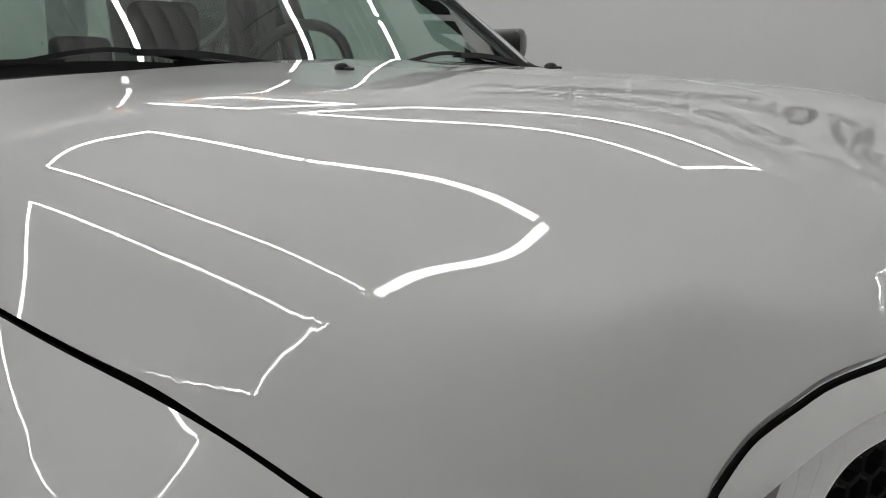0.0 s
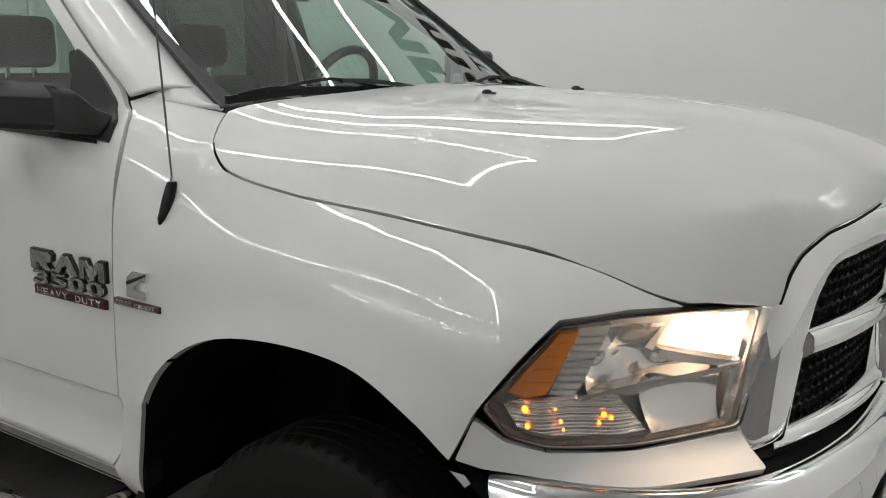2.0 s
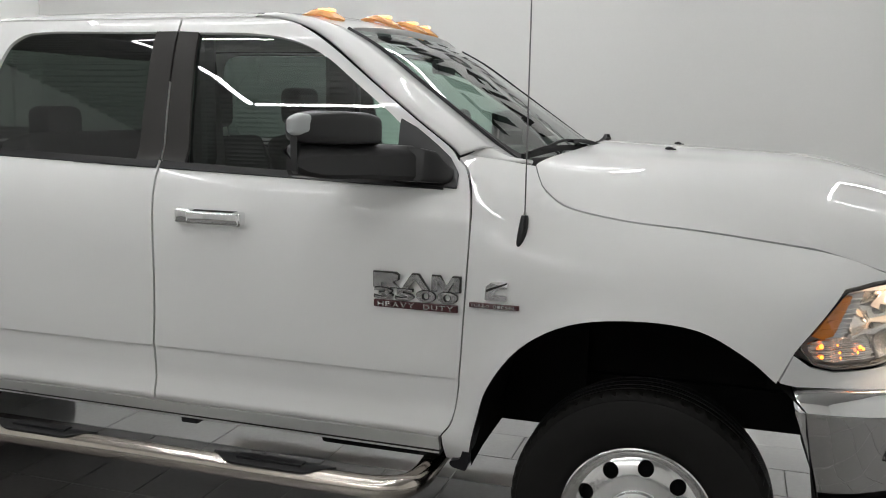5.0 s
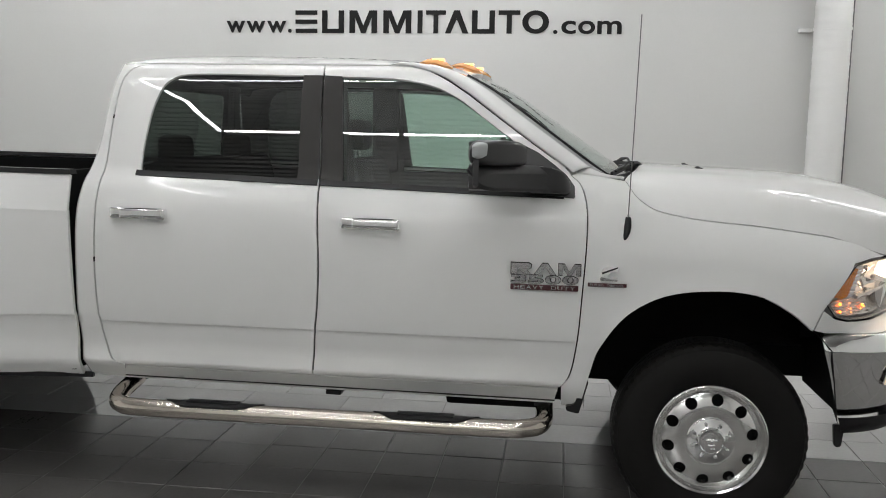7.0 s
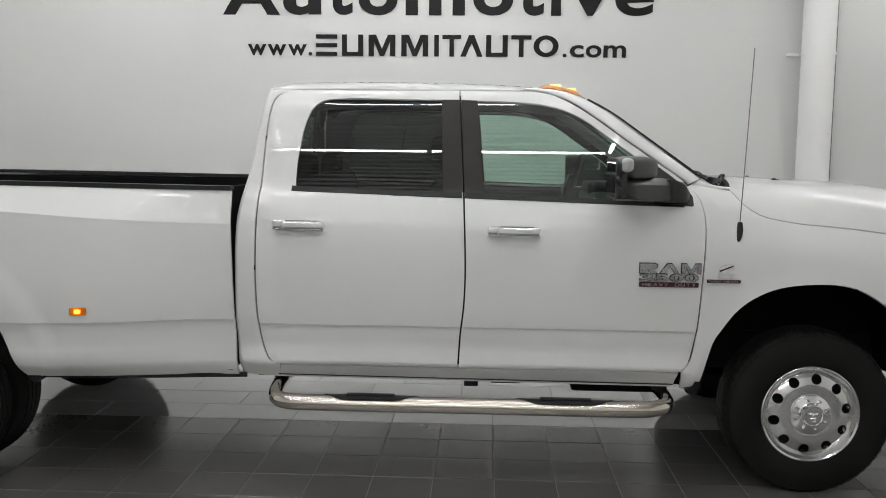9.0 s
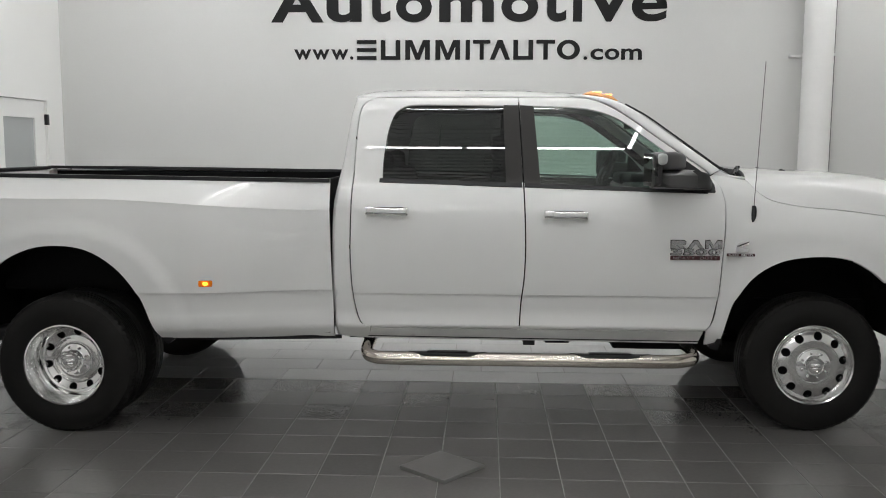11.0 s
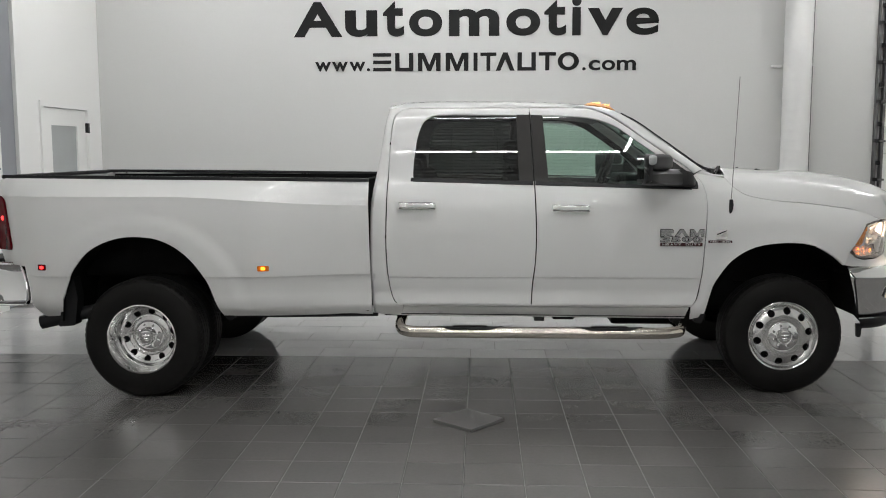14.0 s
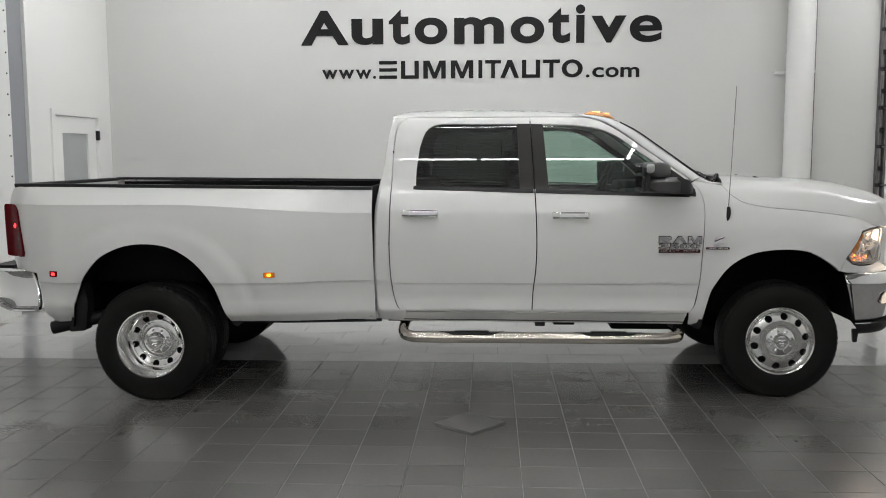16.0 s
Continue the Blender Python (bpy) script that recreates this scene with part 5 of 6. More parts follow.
# wheels
def wheel(name, at, side, dual=False, inner=False):
    w = empty(name, "", "")
    w.parent = truck
    w.location = at
    R, T = 0.402, 0.112
    prof = [(0.222, T - 0.012), (0.236, T - 0.002), (0.252, T + 0.006), (0.30, T + 0.012), (0.340, T + 0.008), (0.368, T - 0.002), (0.377, T - 0.004), (0.383, T - 0.012), (0.394, T - 0.020), (R - 0.002, T - 0.034)]
    for k in range(4):
        c = T - 0.056 - 0.040 * k
        prof += [(R, c + 0.012), (R, c + 0.004), (R - 0.012, c + 0.003), (R - 0.012, c - 0.004), (R, c - 0.005)]
    prof += [(R - 0.002, -T + 0.034), (0.394, -T + 0.02), (0.368, -T), (0.30, -T - 0.01), (0.235, -T)]
    def notch(i, j, r, h):
        if j in (7, 8) and i % 3 == 0:
            r -= 0.004
        if j in (9, 10) and i % 3 == 0:
            r -= 0.007
        return r, h
    lathe("tyre", prof, M_RUBBER, w, 180, angle=32, side=side, label="black road tyre", notch=notch)
    if inner:
        return w
    if not dual:
        lip = [(0.20, -0.10), (0.214, 0.06), (0.222, T - 0.012), (0.233, T + 0.000), (0.234, T + 0.006), (0.230, T + 0.009), (0.222, T + 0.003), (0.214, T - 0.022), (0.206, T - 0.030)]
        HR = [(0.0, 0.112), (0.08, 0.114), (0.11, 0.117), (0.14, 0.117), (0.17, 0.111), (0.19, 0.103), (0.205, 0.092), (0.213, 0.084)]
        hub = 0.112
    else:
        lip = [(0.20, -0.05), (0.212, 0.06), (0.222, T - 0.012), (0.234, T + 0.000), (0.234, T + 0.008), (0.226, T + 0.010), (0.220, T + 0.0), (0.214, T - 0.035), (0.204, T - 0.05), (0.196, T - 0.10), (0.192, T - 0.13), (0.18, T - 0.135)]
        HR = [(0.0, -0.03), (0.10, -0.03), (0.12, -0.032), (0.14, -0.038), (0.165, -0.03), (0.18, -0.024), (0.194, -0.03)]
        hub = -0.03
    r = lathe("rim", lip, M_ALU, w, 72, side=side, label="polished aluminium wheel")
    hr = table([a for a, _ in HR], [b for _, b in HR])
    last = HR[-1][0]
    hole_r, hole_c = (0.0245, 0.172) if not dual else (0.0225, 0.165)
    holes = [circle(hole_c * math.cos(2 * math.pi * (k + 0.3) / 10), hole_c * math.sin(2 * math.pi * (k + 0.3) / 10), hole_r, 18) for k in range(10)]
    sheet("wheel_disc", circle(0, 0, last, 72), lambda u, v: (u, side * hr(math.hypot(u, v)), v), M_ALU, w, holes=holes, step=0.012, edge_step=0.012, depth=0.02, out=(0, side, 0))
    lathe("wheel_back", [(0.0, hub - 0.035), (0.198, hub - 0.035)], M_LINER, w, 24, side=side)
    tall = 0.0 if not dual else 0.034
    cap = [(0.098, hub - 0.004), (0.098, hub + 0.008), (0.094, hub + 0.014), (0.086, hub + 0.017), (0.062, hub + 0.019), (0.058, hub + 0.022), (0.056, hub + 0.034 + tall), (0.052, hub + 0.040 + tall), (0.046, hub + 0.040 + tall), (0.043, hub + 0.036 + tall), (0.0, hub + 0.040 + tall)]
    c = lathe("hub_cap", cap, M_CHROME, w, 48, side=side, label="chrome hub cap")
    bm = bmesh.new()
    bmesh.ops.create_cone(bm, cap_ends=True, segments=6, radius1=0.0095, radius2=0.007, depth=0.02, matrix=Matrix.Rotation(radians(90 if side < 0 else -90), 4, "X"))
    nut = part("wheel_nut", bm, M_CHROME, w)
    for k in range(8):
        a = 2 * math.pi * (k + 0.4) / 8
        o = nut if k == 0 else new("wheel_nut", nut.data)
        o.parent, o.location = w, (0.076 * math.cos(a), side * (hub + 0.022), 0.076 * math.sin(a))
    bm = bmesh.new()
    zc = hub + (0.042 if not dual else 0.078)
    for u, v, a, b in ((0.0, -0.012, 0.016, 0.011), (-0.012, 0.010, 0.012, 0.010), (0.014, 0.010, 0.012, 0.010), (0.0, 0.004, 0.010, 0.016), (0.006, -0.024, 0.010, 0.005)):
        bmesh.ops.create_uvsphere(bm, u_segments=10, v_segments=6, radius=1, matrix=Matrix.Translation((u, side * (zc - 0.004), v)) @ Matrix.Diagonal((a, 0.007, b, 1)))
    part("cap_relief", bm, M_CHROME, w, "", True)
    return w


for s in (-1, 1):
    wheel("front_wheel", (-0.022, s * 0.842, 0.396), s)
    wheel("rear_wheel", (-4.305, s * 1.095, 0.396), s, dual=True)
    wheel("rear_inner_wheel", (-4.305, s * 0.80, 0.396), s, inner=True)

# bed
BED_W = table((0.48, 0.52, 0.56, 0.60, 0.64, 0.70, 0.75, 0.804, 0.812, 1.0, 1.15, 1.25, 1.45), (0.90, 0.925, 0.955, 0.972, 0.970, 0.967, 0.971, 0.979, 0.988, 0.993, 0.995, 0.994, 0.99))
FLARE = table((0.0, 0.25, 0.5, 0.75, 1.0), (0.82, 0.89, 0.945, 0.985, 1.0))


def crease(x):
    return 1.275 + 0.065 * sstep(-2.8, -4.2, x)


def bed_part(x, z, upper):
    w = BED_W(z)
    along = sstep(-2.78, -3.62, x) * sstep(-5.40, -4.95, x)
    c = crease(x)
    if not upper:
        w += 0.185 * along * FLARE(min(max(c - z, 0) / 0.45, 1))
    else:
        k = (z - c) / (1.448 - c)
        top = BED_W(c) + 0.185 * along * FLARE(0)
        w = top + (0.958 - top) * (0.85 * k + 0.15 * k * abs(k))
    d = math.hypot((x - ARCH_R[0]) / 0.56, (z - ARCH_R[1]) / 0.515)
    w += 0.016 * sstep(1.34, 1.14, d) * along
    w -= 0.05 * sstep(0.66, 0.50, z) * along
    w -= 0.07 * sstep(-5.22, -5.40, x)
    return (x, -w, z)


def bedside(x, z):
    return bed_part(x, z, z >= crease(x))


def bed(mirror):
    s = -1 if mirror else 1
    arch = arc([(-4.845, 0.66), (-4.80, 0.77), (-4.745, 0.875), (-4.645, 0.985), (-4.489, 1.058), (-4.325, 1.077), (-4.155, 1.05), (-4.0, 0.955), (-3.885, 0.815), (-3.82, 0.66), (-3.775, 0.54)], 5)
    back_top = [p for p in arc([(-5.375, 1.44), (-5.395, 1.30), (-5.385, 1.0), (-5.35, 0.88)], 4)]
    line = [(x, crease(x)) for x in np.linspace(-2.812, -5.39, 60)]
    low = [(-2.795, 0.525), (-2.798, 0.75), (-2.806, 1.0)] + line + [p for p in back_top if p[1] < 1.33] + [(-5.12, 0.87), (-5.08, 0.60), (-5.02, 0.52), (-4.86, 0.535)] + arch
    b = sheet("bedside", low[::-1], lambda x, z: bed_part(x, z, False), M_PAINT, truck, mirror=mirror, step=0.035, edge_step=0.025, depth=0.02, rows=(0.79, 0.803, 0.8045, 0.8115, 0.813, 0.83), label="white bed side with flared rear fender")
    high = line + [(-5.385, 1.40), (-5.375, 1.44), (-5.33, 1.456), (-4.7, 1.452), (-4.0, 1.445), (-3.3, 1.437), (-2.81, 1.432)]
    sheet("bed_shoulder", high[::-1], lambda x, z: bed_part(x, z, True), M_PAINT, b, mirror=mirror, step=0.025, edge_step=0.025, depth=0.015)
    rail = [(x, bedside(x, z)[1] + 0.02, z + 0.012) for x, z in [(-2.815, 1.432), (-3.3, 1.437), (-4.0, 1.445), (-4.7, 1.452), (-5.36, 1.456)]]
    sweep("rail_cap", [(x, s * (y + 0.01), z) for x, y, z in rail], [(-0.035, -0.012), (0.035, -0.012), (0.03, 0.010), (-0.03, 0.010)], M_BLACK, b, "black bed rail cap", smooth=False)
    lip = [bedside(x, z) for x, z in arch]
    lip = [(-4.86, lip[0][1], 0.50)] + lip
    rows = [[(x, y + 0.012, z) for x, y, z in lip], [(x, y + 0.2, z + 0.02) for x, y, z in lip], [(x, -0.60, z + 0.02) for x, y, z in lip]]
    loft("arch_liner", rows, M_LINER, truck, mirror=mirror, out=(0, 0, -1), label="black wheel arch liner")
    flap = rounded([(-4.905, 0.46), (-4.79, 0.47), (-4.765, 0.66), (-4.79, 0.80), (-4.84, 0.80), (-4.865, 0.66)], 0.015)
    sheet("mud_lip", flap, lambda x, z: (x, -1.125, z), M_BLACK, truck, mirror=mirror, step=0.05, depth=0.10)
    sheet("mud_lip", rounded([(-3.80, 0.56), (-3.74, 0.50), (-3.70, 0.53), (-3.77, 0.60)], 0.01), lambda x, z: (x, -1.10, z), M_BLACK, truck, mirror=mirror, step=0.05, depth=0.10)
    sweep("bed_lower_trim", [(-3.78, s * -1.06, 0.535), (-3.4, s * -1.02, 0.528), (-2.76, s * -0.905, 0.520)], [(-0.01, -0.012), (0.01, -0.012), (0.01, 0.01), (-0.01, 0.01)], M_BLACK, b, smooth=False)
    part("bed_wall", box_bm(-5.30, -2.83, min(s * -0.90, s * -0.87), max(s * -0.90, s * -0.87), 0.80, 1.44), M_LINER, truck, "black bed liner wall")
    part("inner_fender", box_bm(-4.95, -3.65, min(s * -0.62, s * -0.60), max(s * -0.62, s * -0.60), 0.45, 1.2), M_LINER, truck)
    # lamps
    for x, z, m, lab in ((-3.490, 0.867, M_MARK, "small glowing amber side marker"), (-4.975, 0.871, M_REDL, "small glowing red side marker")):
        f = lambda u, v, x=x, z=z: (x + u, bedside(x + u, z + v)[1] - 0.006, z + v)
        e = sheet("side_marker", rounded([(-0.038, -0.018), (0.038, -0.018), (0.038, 0.018), (-0.038, 0.018)] if m is M_MARK else [(-0.028, -0.02), (0.028, -0.02), (0.028, 0.02), (-0.028, 0.02)], 0.008), f, M_AMBER if m is M_MARK else M_RED, truck, mirror=mirror, step=0.02, depth=0.012, label=lab)
        sheet("bulb", rounded([(-0.014, -0.010), (0.014, -0.010), (0.014, 0.010), (-0.014, 0.010)], 0.008), lambda u, v, f=f: (f(u, v)[0], f(u, v)[1] - 0.004, f(u, v)[2]), m, e, mirror=mirror, step=0.02, depth=0.002)
    tl = sheet("tail_light", rounded([(-5.43, 1.338), (-5.352, 1.335), (-5.315, 1.30), (-5.243, 1.005), (-5.248, 0.972), (-5.42, 0.970)], 0.02), lambda x, z: (x, bedside(x, z)[1] - 0.020 + 0.10 * max(0, -5.33 - x), z), M_RED, truck, mirror=mirror, step=0.03, depth=0.03, label="dark red tail light, lit")
    bm = bmesh.new()
    bmesh.ops.create_uvsphere(bm, u_segments=10, v_segments=6, radius=0.022, matrix=Matrix.Translation((-5.325, s * (bedside(-5.325, 1.2)[1] - 0.004), 1.185)))
    part("bulb", bm, M_REDL, tl, "", True)


mirrored(bed)


def bed_rest():
    part("bed_floor", box_bm(-5.33, -2.83, -0.88, 0.88, 0.78, 0.82), M_LINER, truck)
    part("bed_front_wall", box_bm(-2.85, -2.82, -0.95, 0.95, 0.55, 1.45), M_LINER, truck)
    t = part("tailgate", box_bm(-5.40, -5.33, -0.80, 0.80, 0.86, 1.45, 0.012), M_PAINT, truck, "white tailgate")
    part("gate_cap", box_bm(-5.41, -5.32, -0.82, 0.82, 1.45, 1.475, 0.006), M_BLACK, t)
    half = crom([(-5.165, -1.030, 0), (-5.30, -1.036, 0), (-5.41, -1.022, 0), (-5.50, -0.965, 0), (-5.555, -0.86, 0), (-5.575, -0.60, 0), (-5.58, 0.0, 0)], 6)
    full = half + [np.array((p[0], -p[1], 0)) for p in half[-2::-1]]
    def row(off, z, lean):
        out = []
        for i, p in enumerate(full):
            a, c = full[max(i - 1, 0)], full[min(i + 1, len(full) - 1)]
            t = (c - a) / np.linalg.norm(c - a)
            k = abs(i / (len(full) - 1) * 2 - 1)
            up = 0.085 * sstep(-5.30, -5.48, p[0]) * sstep(0.80, 0.60, z)
            out.append((p[0] + t[1] * off + lean * k ** 8, p[1] - t[0] * off, z + up))
        return out
    rows = [row(-0.07, 0.878, -0.05), row(-0.035, 0.890, -0.05), row(-0.012, 0.889, -0.048), row(0.002, 0.880, -0.04), row(0.009, 0.862, -0.03), row(0.012, 0.82, -0.01), row(0.012, 0.77, 0.005), row(0.006, 0.72, 0.018), row(-0.006, 0.67, 0.03), row(-0.025, 0.635, 0.038), row(-0.05, 0.612, 0.042), row(-0.09, 0.606, 0.042)]
    b = loft("rear_bumper", rows, M_CHROME, truck, out=(-1, 0, 0.2), label="chrome rear bumper", depth=0.004)
    part("step_pad", box_bm(-5.565, -5.40, -0.90, 0.90, 0.872, 0.897, 0.008), M_BLACK, b, "black rubber step pad")
    sweep("exhaust_pipe", [(-3.6, -0.7, 0.52), (-4.5, -0.90, 0.585), (-4.70, -1.00, 0.553), (-5.06, -1.05, 0.475)], ring(0.046, 16), M_BLACK, truck, "dark exhaust tailpipe")
    part("frame_rail", box_bm(-5.2, 0.6, -0.46, -0.38, 0.56, 0.70), M_LINER, truck)
    part("frame_rail", box_bm(-5.2, 0.6, 0.38, 0.46, 0.56, 0.70), M_LINER, truck)
    part("cab_floor", box_bm(-2.72, -0.60, -0.84, 0.84, 0.50, 0.58), M_LINER, truck)
    part("firewall", box_bm(-0.62, -0.55, -0.82, 0.82, 0.55, 1.30), M_LINER, truck)
    part("engine_bay", box_bm(-0.55, 0.70, -0.385, 0.385, 0.57, 1.20), M_LINER, truck)
    for x, w in ((0.0, 0.80), (-4.305, 0.85)):
        bm = bmesh.new()
        bmesh.ops.create_cone(bm, cap_ends=True, segments=16, radius1=0.06, radius2=0.06, depth=2 * w - 0.1, matrix=Matrix.Translation((x, 0, 0.396)) @ Matrix.Rotation(radians(90), 4, "X"))
        a = part("axle", bm, M_LINER, truck, "", True)
        bm = bmesh.new()
        bmesh.ops.create_uvsphere(bm, u_segments=16, v_segments=10, radius=0.15, matrix=Matrix.Translation((x, 0.1 if x < 0 else 0.2, 0.396)))
        part("differential", bm, M_LINER, a, "", True)
    part("crossmember", box_bm(-1.55, -1.40, -0.75, 0.40, 0.46, 0.54, 0.01), M_LINER, truck)
    part("skid_box", box_bm(-1.15, -0.70, -0.80, -0.35, 0.44, 0.55, 0.02), M_LINER, truck)


bed_rest()


def step_bars(mirror):
    s = -1 if mirror else 1
    path = crom([(-2.60, s * -0.80, 0.485), (-2.60, s * -0.97, 0.455), (-2.555, s * -1.055, 0.437), (-2.40, s * -1.075, 0.432), (-1.7, s * -1.075, 0.432), (-0.95, s * -1.075, 0.432), (-0.78, s * -1.06, 0.436), (-0.715, s * -0.99, 0.442), (-0.71, s * -0.78, 0.450)], 7)
    b = sweep("step_bar", path, ring(0.038, 18), M_STEEL, truck, "polished steel tubular step bar", up=(0, 0.01, 1))
    for x0, x1 in ((-2.36, -1.89), (-1.44, -0.96)):
        o = rounded([(x0, -1.045), (x0 + 0.09, -1.112), (x1 - 0.09, -1.112), (x1, -1.045), (x1 - 0.09, -1.02), (x0 + 0.09, -1.02)], 0.03)
        sheet("step_pad", o, lambda x, y: (x, y, 0.473 - 6 * (y + 1.072) ** 2), M_BLACK, b, mirror=mirror, step=0.03, depth=0.015, out=(0, 0, 1), label="black rubber tread pad")
        for k in range(5):
            xx = x0 + 0.15 + (x1 - x0 - 0.3) * k / 4
            part("tread_rib", box_bm(xx - 0.03, xx + 0.03, min(s * -1.09, s * -1.05), max(s * -1.09, s * -1.05), 0.470, 0.478, 0.003), M_BLACK, b)
    for x in (-2.60, -1.65, -0.72):
        part("bracket", box_bm(x - 0.035, x + 0.035, min(s * -0.86, s * -0.72), max(s * -0.86, s * -0.72), 0.47, 0.515, 0.006), M_BLACK, b)


mirrored(step_bars)


def side_mirror(mirror):
    s = -1 if mirror else 1

    def shell(name, secs, m, parent, label="", r=0.022):
        """A rounded body through sections (y, x0, x1, z0, z1), closed at both ends."""
        bm = bmesh.new()
        rings = [[bm.verts.new((x, s * y, z)) for x, z in rounded([(x0, z0), (x1, z0), (x1, z1), (x0, z1)], r, 6)] for y, x0, x1, z0, z1 in secs]
        n = len(rings[0])
        bm.faces.new(rings[0])
        bm.faces.new(rings[-1][::-1])
        for a, b in zip(rings, rings[1:]):
            for i in range(n):
                bm.faces.new((a[i], b[i], b[(i + 1) % n], a[(i + 1) % n]))
        return part(name, bm, m, parent, label, True, 42)

    base = shell("side_mirror", [(-0.90, -0.80, -0.63, 1.40, 1.44), (-0.955, -0.80, -0.632, 1.40, 1.462), (-0.985, -0.80, -0.66, 1.404, 1.50), (-1.005, -0.82, -0.70, 1.408, 1.51)], M_MIRPL, truck, "black folding tow mirror with clear lamp")
    sheet("mirror_base", rounded([(-0.83, 1.402), (-0.612, 1.388), (-0.614, 1.432), (-0.65, 1.478), (-0.70, 1.518), (-0.77, 1.568), (-0.828, 1.596)], 0.006), inset(-0.010), M_MIRPL, base, mirror=mirror, step=0.03, depth=0.014, label="black triangular mirror base")
    secs = [(-0.985, -0.95, -0.705, 1.408, 1.514), (-1.05, -0.99, -0.772, 1.413, 1.519), (-1.15, -1.02, -0.862, 1.419, 1.523), (-1.235, -1.02, -0.925, 1.424, 1.524), (-1.268, -1.02, -0.955, 1.432, 1.518), (-1.290, -1.015, -0.985, 1.450, 1.503)]
    bm = bmesh.new()
    rings = [[bm.verts.new((x, s * y, z)) for x, z in ((x0, z0), (x1 - 0.012, z0), (x1, z0 + 0.012), (x1, z1 - 0.034), (x1 - 0.004, z1 - 0.028), (x1 - 0.036, z1 - 0.002), (x1 - 0.042, z1), (x0, z1))] for y, x0, x1, z0, z1 in secs]
    bm.faces.new(rings[0])
    bm.faces.new(rings[-1][::-1])
    for a, b in zip(rings, rings[1:]):
        for i in range(8):
            bm.faces.new((a[i], b[i], b[(i + 1) % 8], a[(i + 1) % 8]))
    part("arm", bm, M_MIRPL, base, "", True, 24)
    shell("head", [(-1.066, -1.015, -0.822, 1.522, 1.590), (-1.076, -1.02, -0.810, 1.518, 1.604), (-1.11, -1.02, -0.826, 1.518, 1.613), (-1.18, -1.02, -0.876, 1.518, 1.617), (-1.245, -1.02, -0.928, 1.520, 1.612), (-1.285, -1.02, -0.962, 1.530, 1.602), (-1.302, -1.012, -0.985, 1.552, 1.585)], M_MIRPL, base, "", 0.028)
    shell("mirror_frame", [(-1.058, -1.036, -1.008, 1.44, 1.598), (-1.08, -1.041, -1.008, 1.430, 1.610), (-1.26, -1.010, -0.985, 1.430, 1.608), (-1.294, -1.000, -0.980, 1.447, 1.588)], M_MIRPL, base, "", 0.008)
    shell("mirror_glass", [(-1.09, -1.0425, -1.036, 1.452, 1.592), (-1.25, -1.0145, -1.008, 1.452, 1.592)], M_MIRROR, base, "", 0.002)
    shell("lamp", [(-1.24, -1.000, -0.935, 1.548, 1.606), (-1.275, -1.005, -0.952, 1.546, 1.609), (-1.298, -1.006, -0.968, 1.548, 1.604), (-1.309, -1.004, -0.985, 1.556, 1.592)], M_DOORGL, base, "clear mirror lamp", 0.022)


mirrored(side_mirror)


def cab_lamps():
    for y in (-0.53, -0.235, 0.0, 0.235, 0.53):
        x = -1.25 + 0.13 * (1 - (y / 0.53) ** 2)
        z = roof(x, y)[2]
        loop = rounded([(x - 0.085, y - 0.034), (x + 0.05, y - 0.042), (x + 0.085, y), (x + 0.05, y + 0.042), (x - 0.085, y + 0.034)], 0.025)
        f = lambda u, v, x=x, y=y, z=z: (u, v, roof(u, v)[2] - 0.004 + 0.036 * max(0, 1 - ((u - x) / 0.09) ** 2) * max(0, 1 - ((v - y) / 0.046) ** 2) ** 0.6)
        c = sheet("cab_lamp", loop, f, M_CABLENS, truck, step=0.015, depth=0.012, out=(0, 0, 1), label="small glowing amber roof marker lamp")
        part("bulb", box_bm(x - 0.025, x + 0.035, y - 0.02, y + 0.02, z + 0.020, z + 0.031, 0.006), M_CAB, c, "", True)


cab_lamps()


def antenna():
    c = Vector(fender(-0.395, 1.275)) + Vector((0, -0.004, 0))
    bm = bmesh.new()
    rings = []
    for z, ra, rb, dx, dy in ((0.040, 0.006, 0.006, 0, -0.010), (0.039, 0.0105, 0.010, 0, -0.010), (0.030, 0.0125, 0.012, 0, -0.008), (0.005, 0.0145, 0.013, -0.001, -0.004), (-0.018, 0.0140, 0.012, -0.004, 0), (-0.038, 0.0105, 0.010, -0.008, 0), (-0.050, 0.006, 0.006, -0.011, 0.002), (-0.054, 0.002, 0.002, -0.012, 0.003)):
        p = Vector(fender(c.x, c.z + z))
        rings.append([bm.verts.new((c.x + dx + ra * math.cos(k * math.pi / 8), p.y + dy + rb * math.sin(k * math.pi / 8), c.z + z)) for k in range(16)])
    bm.faces.new(rings[0])
    bm.faces.new(rings[-1][::-1])
    for a, b in zip(rings, rings[1:]):
        for k in range(16):
            bm.faces.new((a[k], b[k], b[(k + 1) % 16], a[(k + 1) % 16]))
    bmesh.ops.recalc_face_normals(bm, faces=bm.faces)
    a = part("antenna", bm, M_BLACK, truck, "thin mast antenna on a black base", True)
    top = Vector((c.x, fender(c.x, c.z + 0.04)[1] - 0.010, c.z + 0.037))
    sweep("mast", [top, top + Vector((0.007, -0.03, 0.38)), top + Vector((0.014, -0.06, 0.80))], ring(0.0022, 8), M_TRACK, a)
    sweep("ferrule", [top, top + Vector((0, -0.001, 0.012))], ring(0.0052, 10), M_CHROME, a)


antenna()


